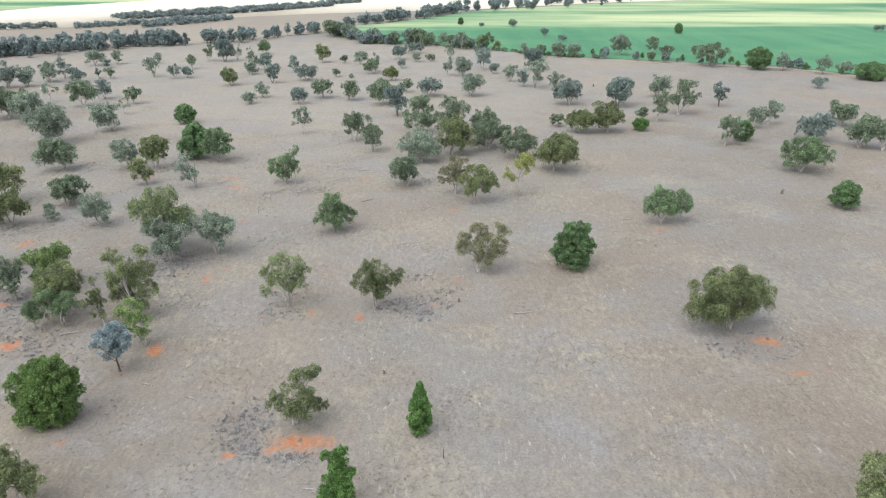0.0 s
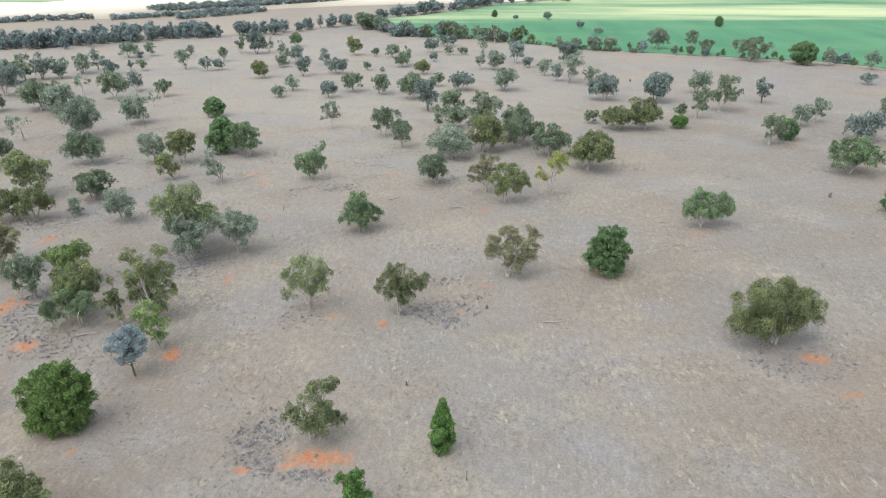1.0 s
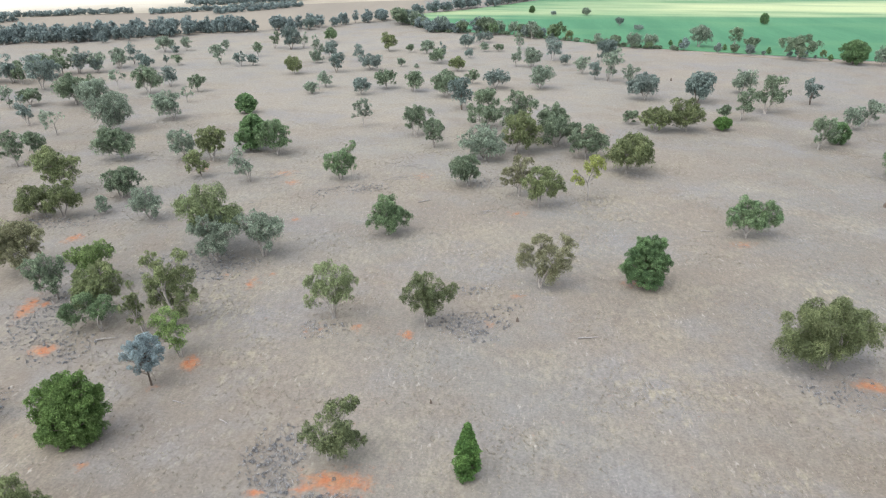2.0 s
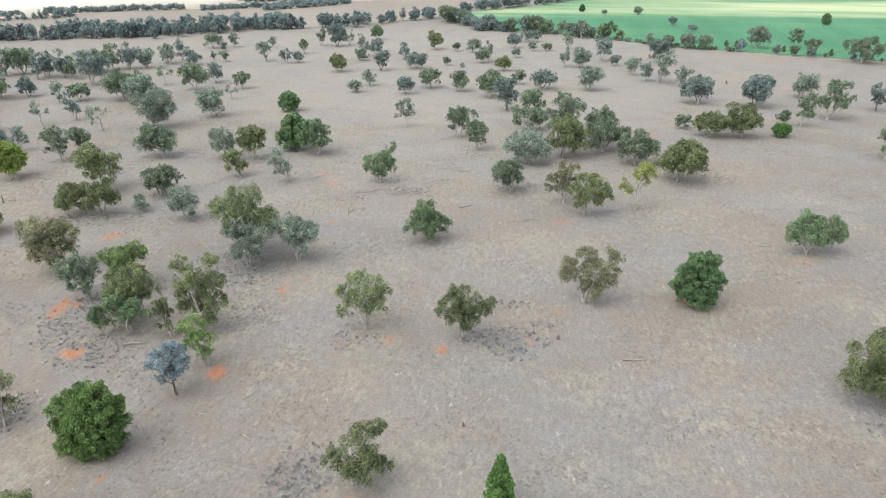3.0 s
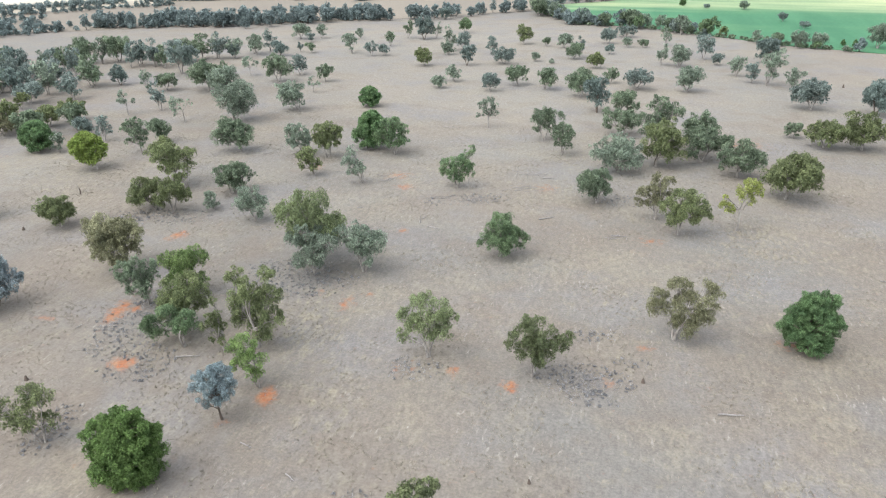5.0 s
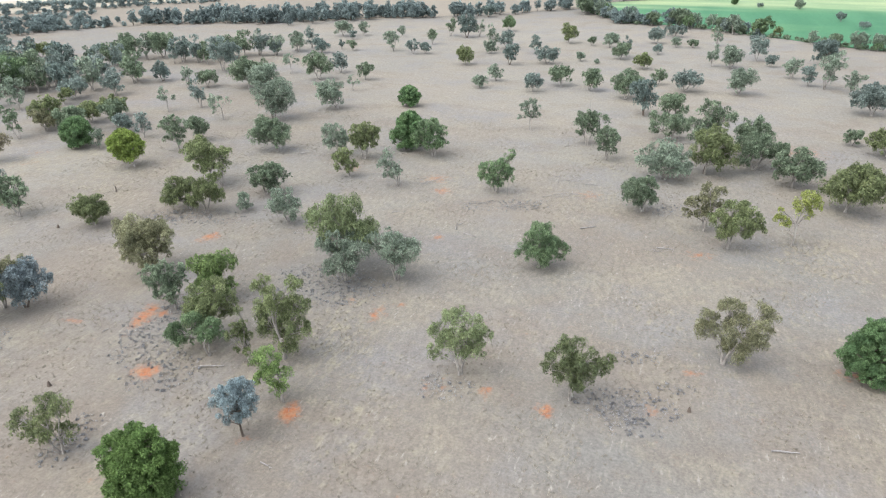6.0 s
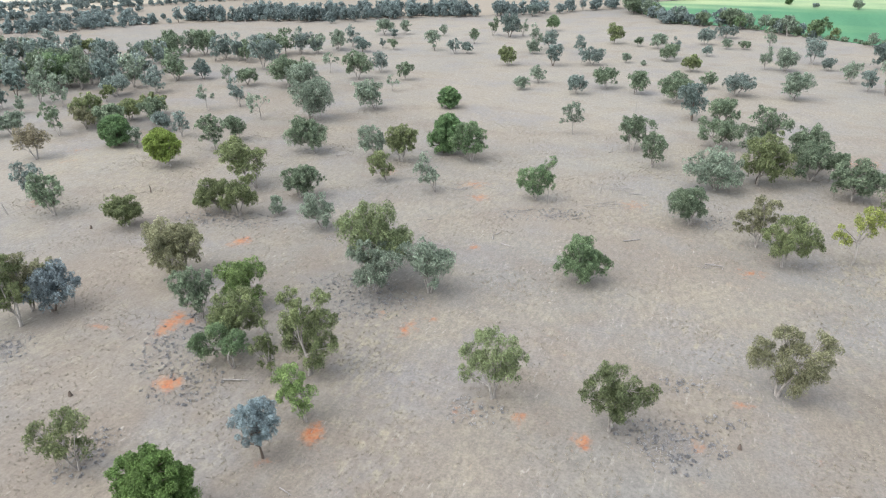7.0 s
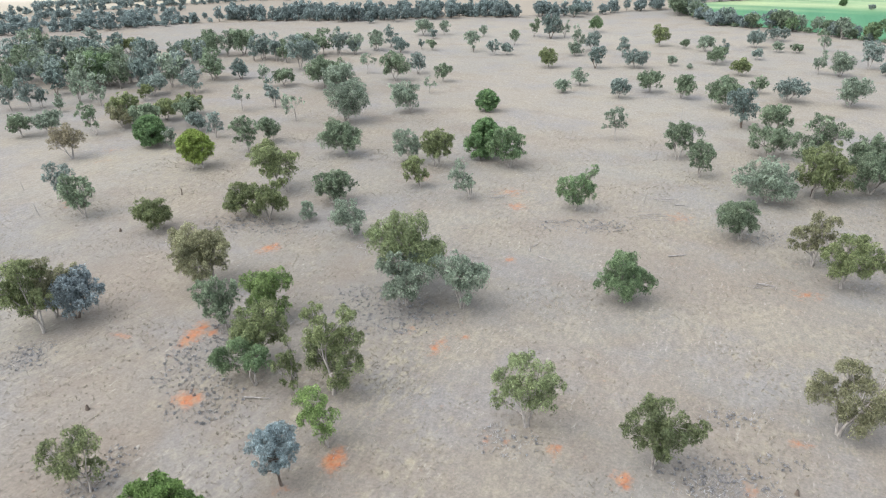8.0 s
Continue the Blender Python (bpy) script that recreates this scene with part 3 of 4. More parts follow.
spot(LITTER, -81.5, 122.4, 7.7, 3.0, 13, 0.7)
spot(LITTER, -56.0, 69.2, 1.6, 3.8, 13, 0.7)
spot(LITTER, -0.7, 153.0, 7.5, 3.9, 13, 0.4)
spot(LITTER, -31.1, 145.7, 7.2, 2.9, 26, 0.6)
spot(STRAW, 47.3, 107.4, 3.7, 3.5, 0, 0.75)
spot(STRAW, 28.1, 65.8, 4.4, 2.5, 0, 0.5)
spot(STRAW, -39.5, 95.3, 4.5, 9.3, 13, 0.60)
spot(STRAW, -43.4, 87.1, 3.5, 5.5, 13, 0.45)
spot(STRAW, -30.4, 81.4, 3.9, 6.8, 13, 0.45)
spot(STRAW, 20.2, 142.8, 5.0, 3.9, 13, 0.75)
spot(STRAW, 22.3, 136.8, 9.5, 5.1, 13, 0.45)
spot(STRAW, -17.5, 154.3, 10.2, 6.8, 13, 0.45)
spot(STRAW, -14.5, 179.4, 7.9, 9.2, 13, 0.38)
spot(STRAW, -56.6, 85.4, 5.0, 5.9, 13, 0.45)
spot(STRAW, -110.8, 133.1, 10.3, 7.9, 13, 0.52)
spot(STRAW, 20.8, 79.6, 6.6, 5.5, 13, 0.45)
spot(STRAW, 4.8, 115.6, 16.6, 11.2, 13, 0.26)
spot(STRAW, -128.7, 141.3, 18.4, 8.6, 26, 0.45)
spot(STRAW, -40.3, 162.7, 9.7, 5.0, 26, 0.45)
spot(PALE, -32.0, 255.9, 93.9, 85.8, 13, 0.72)
spot(PALE, -80.6, 185.2, 72.9, 40.6, 13, 0.4)
spot(PALE, -70.9, 346.1, 154.6, 72.6, 13, 0.81)
spot(PALE, -137.8, 141.6, 32.7, 18.4, 26, 0.72)
spot(PALE, -93.6, 269.3, 97.0, 61.4, 26, 0.54)
# brown grass; the near-corner spots also paint in the lens's dim corners
spot(BROWN, 40.9, 60.0, 17.6, 13.8, 0, 0.8)
spot(BROWN, 29.9, 99.9, 16.9, 15.3, 13, 0.5)
spot(BROWN, 51.3, 77.7, 17.9, 14.1, 0, 0.5)
spot(BROWN, -39.6, 54.7, 11.0, 10.4, 0, 0.8)
spot(BROWN, -31.9, 61.6, 12.0, 9.5, 0, 0.5)
spot(BROWN, -4.9, 135.7, 19.7, 10.4, 13, 0.3)
spot(BROWN, -61.1, 111.5, 19.3, 16.4, 0, 0.45)
spot(BROWN, -42.8, 80.0, 16.1, 12.5, 0, 0.45)
spot(BROWN, 87.2, 190.7, 40.1, 41.5, 0, 0.5)
spot(BROWN, 65.8, 125.8, 27.8, 26.7, 0, 0.45)
spot(BROWN, -99.0, 171.8, 28.1, 29.9, 0, 0.35)
spot(PALE, -130.3, 128.1, 18.3, 23.3, 26, 0.6)
spot(PALE, -70.8, 112.6, 10.3, 11.9, 26, 0.5)
spot(PALE, -89.6, 151.0, 17.5, 18.2, 26, 0.5)
spot(PALE, -55.9, 166.7, 28.9, 21.3, 26, 0.4)


def spots(kind, px, py):
    total = np.zeros_like(px)
    for x, y, rx, ry, a, s in kind:
        dx, dy = px - x, py - y
        u, v = (dx * math.cos(a) + dy * math.sin(a)) / rx, (dy * math.cos(a) - dx * math.sin(a)) / ry
        total = np.maximum(total, s * np.exp(-0.7 * (u * u + v * v)))
    return total


def build_ground():
    xs, ys = spaced(-120, 100, 0.7, 5000), spaced(30, 190, 0.7, 5000)
    gx, gy = np.meshgrid(xs, ys)
    px, py = gx.ravel(), gy.ravel()
    near = np.clip(1 - np.hypot(px, py - 110) / 400, 0, 1)
    pz = near * (0.05 * np.sin(px * 0.31 + 1.3 * np.sin(py * 0.17)) + 0.04 * np.sin(py * 0.43 + px * 0.11)) - 0.06
    n, k = len(ys), len(xs)
    i, j = np.meshgrid(np.arange(n - 1), np.arange(k - 1), indexing="ij")
    f = np.stack([i * k + j, i * k + j + 1, (i + 1) * k + j + 1, (i + 1) * k + j], -1).reshape(-1, 4)
    me = mesh_of("ground", np.stack([px, py, pz], 1), f, GROUND)
    for name, kind in (("soil", SOIL), ("litter", LITTER), ("straw", STRAW), ("pale", PALE), ("brown", BROWN)):
        me.attributes.new(name, 'FLOAT', 'POINT').data.foreach_set("value", spots(kind, px, py).astype(np.float32))
    me.polygons.foreach_set("use_smooth", np.ones(len(f), bool))
    return tagged(new("ground", me), "dry grey-brown pasture with red soil patches", "ground", kind="structure")


build_ground()


def field(name, outline, z, material, label):
    """A flat paddock, its sides drawn out into the ground."""
    bm = bmesh.new()
    top = [bm.verts.new((x, y, z)) for x, y in outline]
    low = [bm.verts.new((x, y, -0.4)) for x, y in outline]
    bm.faces.new(top)
    for a in range(len(top)):
        b = (a + 1) % len(top)
        bm.faces.new((top[b], top[a], low[a], low[b]))
    bmesh.ops.recalc_face_normals(bm, faces=bm.faces)
    me = bpy.data.meshes.new(name)
    bm.to_mesh(me)
    bm.free()
    me.materials.append(material)
    return tagged(new(name, me), label, "field", kind="structure")


field("fallow_field", [(-700, 150), (-400, 215), (-300, 300), (-255, 330), (-205, 365), (-150, 395), (-75, 462), (-60, 520),
                       (-90, 730), (-300, 800), (-1200, 800), (-1200, 150)], 0.0, FALLOW, "dry fallow paddock beyond the tree belt")
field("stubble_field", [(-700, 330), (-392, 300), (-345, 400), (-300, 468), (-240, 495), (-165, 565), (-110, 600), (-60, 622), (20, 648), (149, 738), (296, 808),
                        (468, 868), (1500, 910), (2500, 1100), (2500, 3500), (-2500, 3500), (-2500, 330)], 0.05, STUBBLE, "pale straw-coloured stubble paddock in the distance, sunlight painted on its far part")
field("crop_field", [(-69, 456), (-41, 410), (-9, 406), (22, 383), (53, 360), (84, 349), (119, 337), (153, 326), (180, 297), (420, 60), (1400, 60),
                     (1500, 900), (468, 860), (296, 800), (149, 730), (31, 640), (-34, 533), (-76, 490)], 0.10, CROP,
      "bright green crop paddock with pale patches of painted sunlight")
field("far_crop_field", [(-520, 640), (-370, 625), (-352, 672), (-290, 770), (-330, 1000), (-900, 900)], 0.12, CROP, "distant green crop paddock")
field("dirt_track", [(84, 340), (119, 328), (153, 317), (178, 288), (420, 50), (424, 53), (182, 292), (155, 321), (120, 332), (84, 344)], 0.06, TRACK,
      "pale dirt track along the paddock edge")


# ---- the trees of the pasture, near to far ----
tree("olive", 39.6, 49.5, 7.6, 7.4, 0.3)
tree("oliveopen", -55.0, 67.0, 7.0, 6.6, -0.9, [(0.32, 0.9, 0.15), (0.02, 0.82, 0.19), (-0.28, 0.62, 0.18), (-0.35, 0.4, 0.13), (0.1, 0.58, 0.2), (0.22, 0.4, 0.13), (-0.1, 0.4, 0.14)])
tree("olive", -39.4, 51.3, 6.8, 6.6, -0.3)
tree("young", -9.7, 51.4, 8.0, 3.3, 0.2, [(0.15, 0.95, 0.16), (-0.28, 0.86, 0.14), (0.0, 0.82, 0.2), (0.02, 0.7, 0.25), (0.2, 0.6, 0.25), (-0.14, 0.55, 0.27), (0.08, 0.42, 0.32), (-0.05, 0.28, 0.36), (0.2, 0.2, 0.3), (-0.2, 0.16, 0.3)])
tree("deepolive", -9.8, 92.0, 7.4, 7.3, 0.5, [(-0.34, 0.72, 0.16), (-0.12, 0.86, 0.19), (0.1, 0.76, 0.21), (0.42, 0.78, 0.10), (-0.14, 0.58, 0.19), (0.06, 0.52, 0.2), (0.0, 0.4, 0.13), (0.26, 0.58, 0.15)])
tree("bush", -43.0, 64.8, 8.5, 6.9, 0.1, [(0.22, 0.9, 0.17), (-0.05, 0.84, 0.19), (-0.28, 0.7, 0.18), (0.36, 0.66, 0.15), (0.1, 0.64, 0.26), (-0.36, 0.46, 0.15), (0.32, 0.42, 0.19), (-0.08, 0.42, 0.28), (-0.26, 0.22, 0.2), (0.2, 0.18, 0.22), (0.0, 0.14, 0.2)])
tree("gumvivid", -39.1, 81.4, 7.6, 4.9, -1.0, [(0.1, 0.88, 0.22), (-0.1, 0.68, 0.25), (0.2, 0.55, 0.25), (-0.3, 0.4, 0.16), (0.1, 0.3, 0.2)])
tree("gumbrown", 5.7, 104.6, 8.5, 8.5, 0.6, [(-0.36, 0.82, 0.13), (-0.05, 0.85, 0.17), (0.28, 0.84, 0.18), (-0.34, 0.55, 0.15), (0.05, 0.6, 0.22), (0.33, 0.56, 0.17), (0.05, 0.38, 0.17), (0.0, 0.25, 0.1)])
tree("gumlight", -22.6, 92.6, 8.7, 7.2, -0.1, [(-0.3, 0.65, 0.18), (-0.1, 0.85, 0.2), (0.2, 0.82, 0.2), (0.37, 0.68, 0.14), (0.25, 0.5, 0.17), (-0.35, 0.38, 0.13), (0, 0.6, 0.2), (0.1, 0.35, 0.12)])
tree("conifer", -2.5, 63.1, 6.2, 2.6, 0.1)
tree("olive", -46.5, 86.7, 7.3, 3.0, -1.0)
tree("olive", -43.2, 88.8, 11.9, 7.2, -0.1, [(0.25, 0.92, 0.15), (-0.25, 0.86, 0.15), (0, 0.78, 0.2), (0.3, 0.66, 0.18), (-0.3, 0.6, 0.18), (0, 0.55, 0.26), (0.25, 0.42, 0.2), (-0.2, 0.38, 0.2), (0.05, 0.22, 0.2)])
tree("blue", -39.8, 75.1, 6.4, 4.7, -0.3)
tree("deepolive", -16.2, 64.5, 7.5, 6.4, 0.7, [(-0.1, 0.55, 0.26), (-0.35, 0.5, 0.16), (0.05, 0.85, 0.2), (0.26, 0.92, 0.12), (0.15, 0.42, 0.23), (0.38, 0.3, 0.14), (0, 0.22, 0.2)])
tree("gumgreen", -52.1, 86.4, 5.9, 7.5, -1.2, [(-0.32, 0.6, 0.17), (-0.05, 0.7, 0.2), (0.3, 0.75, 0.18), (0.1, 0.5, 0.17), (-0.3, 0.42, 0.14)])
tree("olive", -53.5, 90.0, 7.9, 6.4, -0.7)
tree("olive", -83.3, 83.6, 9.9, 7.7, -1.6)
tree("gum", -63.2, 94.4, 7.1, 5.3, -1.0)
tree("gumvivid", -59.9, 98.3, 7.1, 7.4, 0.1)
tree("silver", -82.6, 88.0, 6.9, 7.1, 0.3)
tree("brown", -85.4, 87.0, 8.6, 6.4, 0.5)
tree("grey", -38.6, 111.8, 7.9, 7.6, -0.5)
tree("grey", -45.3, 109.2, 8.1, 7.6, -0.5)
tree("gumgreen", -20.2, 122.6, 7.5, 8.1, 0.1, [(0.0, 0.88, 0.19), (0.02, 0.68, 0.24), (-0.3, 0.42, 0.17), (0.32, 0.42, 0.17), (0, 0.45, 0.24), (-0.12, 0.62, 0.18), (0.15, 0.6, 0.18), (0.02, 0.25, 0.14)])
tree("olivedome", 39.5, 86.4, 8.6, 12.3, -0.6, [(0.12, 0.82, 0.15), (0.0, 0.4, 0.16), (-0.05, 0.86, 0.2), (-0.26, 0.7, 0.18), (0.2, 0.72, 0.19), (0.02, 0.62, 0.24), (-0.36, 0.45, 0.14), (0.36, 0.47, 0.15), (-0.15, 0.45, 0.2), (0.16, 0.42, 0.2)])
tree("gumlight", -48.2, 113.3, 11.7, 10.2, 0.3)
tree("brown", -73.5, 102.2, 8.4, 9.7, -0.6)
tree("gumdome", 41.6, 127.3, 6.8, 10.0, 1.0, [(0.0, 0.54, 0.16), (-0.12, 0.86, 0.16), (0.12, 0.86, 0.16), (-0.3, 0.68, 0.15), (0.3, 0.66, 0.15), (0.0, 0.7, 0.18), (-0.4, 0.5, 0.10), (0.4, 0.46, 0.11), (-0.18, 0.55, 0.15), (0.18, 0.55, 0.15)])
tree("dark2", 20.9, 106.2, 8.5, 7.1, 0.2, [(-0.1, 0.9, 0.17), (0.2, 0.84, 0.16), (-0.32, 0.66, 0.17), (0.05, 0.66, 0.25), (0.36, 0.58, 0.15), (-0.24, 0.42, 0.21), (0.22, 0.38, 0.21), (0.0, 0.36, 0.24), (0.1, 0.2, 0.19)])
tree("olive", -95.4, 113.8, 5.3, 6.6, -0.3)
tree("gum", -111.5, 112.7, 7.7, 6.3, -1.1)
tree("olive", 6.5, 139.1, 8.4, 9.0, 0.6, [(-0.1, 0.86, 0.17), (0.12, 0.82, 0.16), (-0.3, 0.68, 0.16), (0.3, 0.6, 0.15), (0.0, 0.62, 0.20), (0.42, 0.46, 0.09), (-0.15, 0.45, 0.15), (0.2, 0.42, 0.14)])
tree("yellow", 16.0, 143.7, 9.3, 6.6, -0.1, [(0.0, 0.84, 0.20), (0.2, 0.9, 0.20), (0.34, 0.8, 0.16), (0.24, 0.62, 0.12), (-0.34, 0.52, 0.17), (-0.2, 0.46, 0.10), (-0.4, 0.7, 0.07)])
tree("grey", -64.5, 125.4, 6.5, 6.1, -0.8)
tree("bluegrey", -119.1, 115.3, 7.9, 5.6, -0.6)
tree("olive", -80.8, 124.8, 7.0, 6.1, 0.3)
tree("brown", 2.7, 145.3, 8.7, 8.2, -0.2, [(0.0, 0.88, 0.17), (0.2, 0.82, 0.14), (-0.3, 0.62, 0.13), (0.0, 0.62, 0.18), (-0.38, 0.42, 0.10), (0.18, 0.5, 0.16), (-0.12, 0.44, 0.13)])
tree("shrub", -74.4, 127.8, 3.5, 3.3, -0.6)
tree("olive", -84.8, 125.4, 5.8, 6.8, -1.9)
tree("gum", -7.8, 150.7, 7.0, 7.6, -0.6)
tree("gum", -76.0, 136.5, 6.7, 7.3, 0.8)
tree("olive", 26.0, 162.1, 8.6, 10.8, 1.0)
tree("olive", -86.8, 137.8, 9.5, 9.9, -2.7)
tree("dark", 80.9, 136.5, 5.3, 5.6, 0.5)
tree("gumgreen", -35.1, 152.1, 8.6, 7.6, 0.0, [(0.36, 0.96, 0.10), (0.26, 0.84, 0.13), (0.02, 0.7, 0.19), (-0.26, 0.6, 0.17), (0.2, 0.56, 0.18), (-0.34, 0.42, 0.14), (-0.08, 0.42, 0.20), (0.28, 0.4, 0.14), (0.0, 0.28, 0.14)])
tree("grey", -53.9, 148.9, 8.0, 5.6, -1.5)
tree("olive", -65.5, 150.8, 5.9, 5.2, -1.1)
tree("bright", -111.7, 141.9, 7.7, 7.8, -1.5)
tree("gum", 18.3, 173.3, 7.8, 9.2, 0.1)
tree("dead", -142.5, 134.9, 7.2, 7.5, -0.3)
tree("grey", -5.1, 170.1, 7.8, 11.3, -0.7)
tree("olivebright", 2.2, 175.9, 10.3, 10.5, 1.5)
tree("grey", -128.5, 149.7, 4.9, 3.4, 0.1)
tree("olivebright", -68.2, 163.1, 8.2, 7.1, 0.6)
tree("gum", 11.6, 182.5, 7.8, 11.9, 0.3)
tree("gum", -110.1, 154.5, 8.3, 6.6, -0.7)
tree("dark", -133.7, 149.2, 6.8, 7.6, -0.1)
tree("grey", -74.6, 163.4, 7.2, 6.7, -0.5)
tree("gumgreen", -54.2, 169.0, 8.8, 8.1, -0.5)
tree("gum", -88.9, 161.6, 7.5, 8.9, -1.2)
tree("gum", -18.1, 179.0, 7.2, 5.6, 0.3)
tree("gumgreen", 83.9, 161.7, 7.9, 11.9, 0.3)
tree("gum", 1.5, 186.8, 12.7, 9.8, 0.1)
tree("dark", -62.1, 172.4, 8.4, 7.8, 0.9)
tree("gum", -110.7, 163.4, 5.6, 5.5, -0.5)
tree("gum", -168.1, 141.5, 5.7, 6.0, -0.1)
tree("gum", 11.0, 191.9, 8.7, 8.7, 0.0)
tree("bluegrey", -125.2, 160.6, 6.1, 4.6, -0.1)
tree("gum", -152.9, 150.1, 7.9, 5.1, -1.8)
tree("bushgreen", 57.1, 203.4, 3.3, 4.8, 0.0)
tree("olive", 47.1, 201.1, 8.1, 9.1, -0.2)
tree("grey", -164.5, 146.4, 5.6, 7.1, 0.1)
tree("olive", 39.2, 200.8, 6.5, 9.6, 0.3)
tree("bluegrey", -132.8, 162.5, 4.9, 5.4, 0.0)
tree("gum", -23.9, 189.2, 8.1, 8.1, 0.1)
tree("gum", -145.4, 158.7, 6.6, 8.1, 0.3)
tree("brown", -152.3, 157.4, 5.5, 7.8, 0.1)
tree("gum", -138.5, 166.5, 7.2, 7.2, -0.3)
tree("gum", 33.4, 208.1, 3.6, 4.7, 0.0)
tree("olive", -155.2, 161.1, 7.6, 8.1, 0.3)
tree("gum", -6.6, 199.7, 6.2, 11.3, 0.1)
tree("gum", 60.6, 216.0, 4.2, 4.2, 0.0)
tree("olive", -148.4, 168.0, 5.4, 7.1, 0.4)
tree("gum", 114.4, 180.9, 10.7, 7.4, 0.3)
tree("thin", -39.3, 197.5, 8.2, 6.0, -0.2, [(0.0, 0.9, 0.20), (0.24, 0.82, 0.20), (-0.22, 0.78, 0.18), (0.12, 0.62, 0.19), (-0.12, 0.56, 0.15), (0.3, 0.5, 0.12), (-0.42, 0.4, 0.11), (0.05, 0.42, 0.10)])
tree("thin", -117.2, 181.1, 6.7, 6.2, -1.0)
tree("gum", 110.0, 184.3, 8.4, 9.7, 1.1)
tree("grey", -105.1, 185.7, 10.5, 11.6, 0.8)
tree("olive", -146.3, 175.3, 5.5, 7.0, -0.2)
tree("gum", 75.3, 186.3, 7.9, 6.4, 1.2)
tree("grey", -181.1, 162.1, 5.1, 3.0, 0.0)
tree("thin", -136.5, 183.6, 6.8, 5.8, -0.8)
tree("bluegrey", -190.3, 160.0, 8.5, 6.0, -1.1)
tree("bluegrey", -195.3, 157.7, 7.0, 4.8, -0.6)
tree("dark", 81.3, 191.2, 5.3, 5.1, 0.6)
tree("bluegrey", 100.7, 191.4, 7.6, 10.4, 0.2)
tree("gum", -7.0, 216.8, 7.5, 7.4, 0.1)
tree("bluegrey", -190.4, 163.5, 6.3, 4.3, -0.2)
tree("grey", -176.8, 171.8, 9.0, 6.1, -0.8)
tree("bluegrey", -131.3, 190.7, 8.4, 4.7, -0.7)
tree("grey", -94.3, 201.1, 7.9, 9.3, -2.1)
tree("bluedark", 58.1, 237.6, 9.2, 10.1, 0.6)
tree("bluedark", -14.3, 221.2, 10.0, 7.9, -0.6)
tree("grey", -186.5, 172.6, 8.9, 6.4, 0.4)
tree("olive", -170.8, 181.2, 4.9, 4.7, 0.8)
tree("dark", -76.8, 210.7, 5.5, 6.3, 0.0)
tree("bluegrey", 42.2, 239.8, 8.8, 11.0, -0.2)
tree("grey", 91.2, 206.8, 6.3, 5.6, 0.2)
tree("bluegrey", -165.1, 195.3, 7.7, 7.3, -0.4)
tree("bluegrey", -173.4, 187.9, 6.2, 9.9, 0.1)
tree("gum", 118.1, 210.0, 7.0, 9.0, 0.4)
tree("grey", 97.1, 211.3, 7.1, 6.6, 1.2)
tree("grey", -123.6, 210.8, 9.0, 10.3, 0.2)
tree("gum", 65.2, 215.5, 9.0, 6.2, 0.8)
tree("gumgreen", -198.7, 189.2, 11.0, 11.4, -0.2)
tree("bluegrey", -207.3, 181.9, 9.0, 6.9, -0.1)
tree("grey", -150.1, 209.7, 7.2, 4.2, -0.1)
tree("gum", -20.9, 239.6, 8.8, 9.6, 0.4)
tree("thin", -100.5, 223.4, 5.1, 4.3, 0.1)
tree("grey", -196.2, 191.4, 7.7, 9.9, 0.7)
tree("gum", -133.2, 216.9, 9.2, 13.4, 0.2)
tree("gum", -146.1, 214.0, 5.4, 7.2, -0.2)
tree("bluegrey", -221.6, 179.9, 6.5, 6.9, -0.4)
tree("grey", -226.6, 177.7, 7.4, 5.5, -0.7)
tree("gum", 74.4, 224.5, 11.2, 9.4, 1.6)
tree("bluegrey", -48.6, 240.2, 5.7, 6.1, -0.1)
tree("grey", 9.8, 255.1, 7.9, 9.1, 0.0)
tree("gum", -32.5, 246.5, 6.8, 7.0, 0.7)
tree("bluedark", -165.5, 216.6, 6.5, 5.8, -0.3)
tree("grey", -174.0, 214.7, 7.6, 6.3, -0.4)
tree("grey", -65.3, 240.0, 4.0, 4.8, -0.1)
tree("bluegrey", -5.2, 254.4, 6.4, 10.1, 0.5)
tree("bluegrey", -223.7, 188.4, 6.7, 6.0, 0.0)
tree("grey", 41.2, 266.7, 6.9, 6.1, 0.0)
tree("gum", -210.4, 196.3, 8.2, 7.7, 0.3)
tree("bluegrey", -184.8, 209.7, 8.2, 7.5, 0.7)
tree("bluegrey", -197.9, 207.4, 8.5, 7.2, 0.0)
tree("gum", -42.0, 250.8, 6.4, 8.1, -0.3)
tree("gum", -118.5, 234.6, 9.2, 9.6, -0.1)
tree("bluegrey", -192.6, 209.3, 7.4, 4.7, -0.7)
tree("gum", -104.1, 239.7, 5.6, 5.7, 0.1)
tree("grey", 34.6, 271.8, 11.9, 8.0, 0.9)
tree("bluedark", 92.0, 237.9, 8.1, 5.5, 0.0)
tree("gum", -13.7, 261.9, 5.1, 5.3, 0.1)
tree("grey", -63.4, 251.8, 5.5, 5.5, -0.4)
tree("bluegrey", -201.9, 210.3, 8.5, 6.1, -0.7)
tree("bluegrey", 30.2, 274.8, 6.6, 5.4, 0.1)
tree("thin", -132.9, 241.2, 6.5, 6.6, 0.1)
tree("bluegrey", -157.3, 237.8, 11.9, 12.3, 0.5)
tree("bluegrey", -117.3, 247.8, 6.8, 6.7, -0.3)
tree("grey", 26.4, 285.3, 6.7, 6.2, 0.0)
tree("grey", 75.8, 253.6, 7.8, 8.2, 0.4)
tree("bluegrey", -175.6, 247.8, 10.0, 5.8, -0.5)
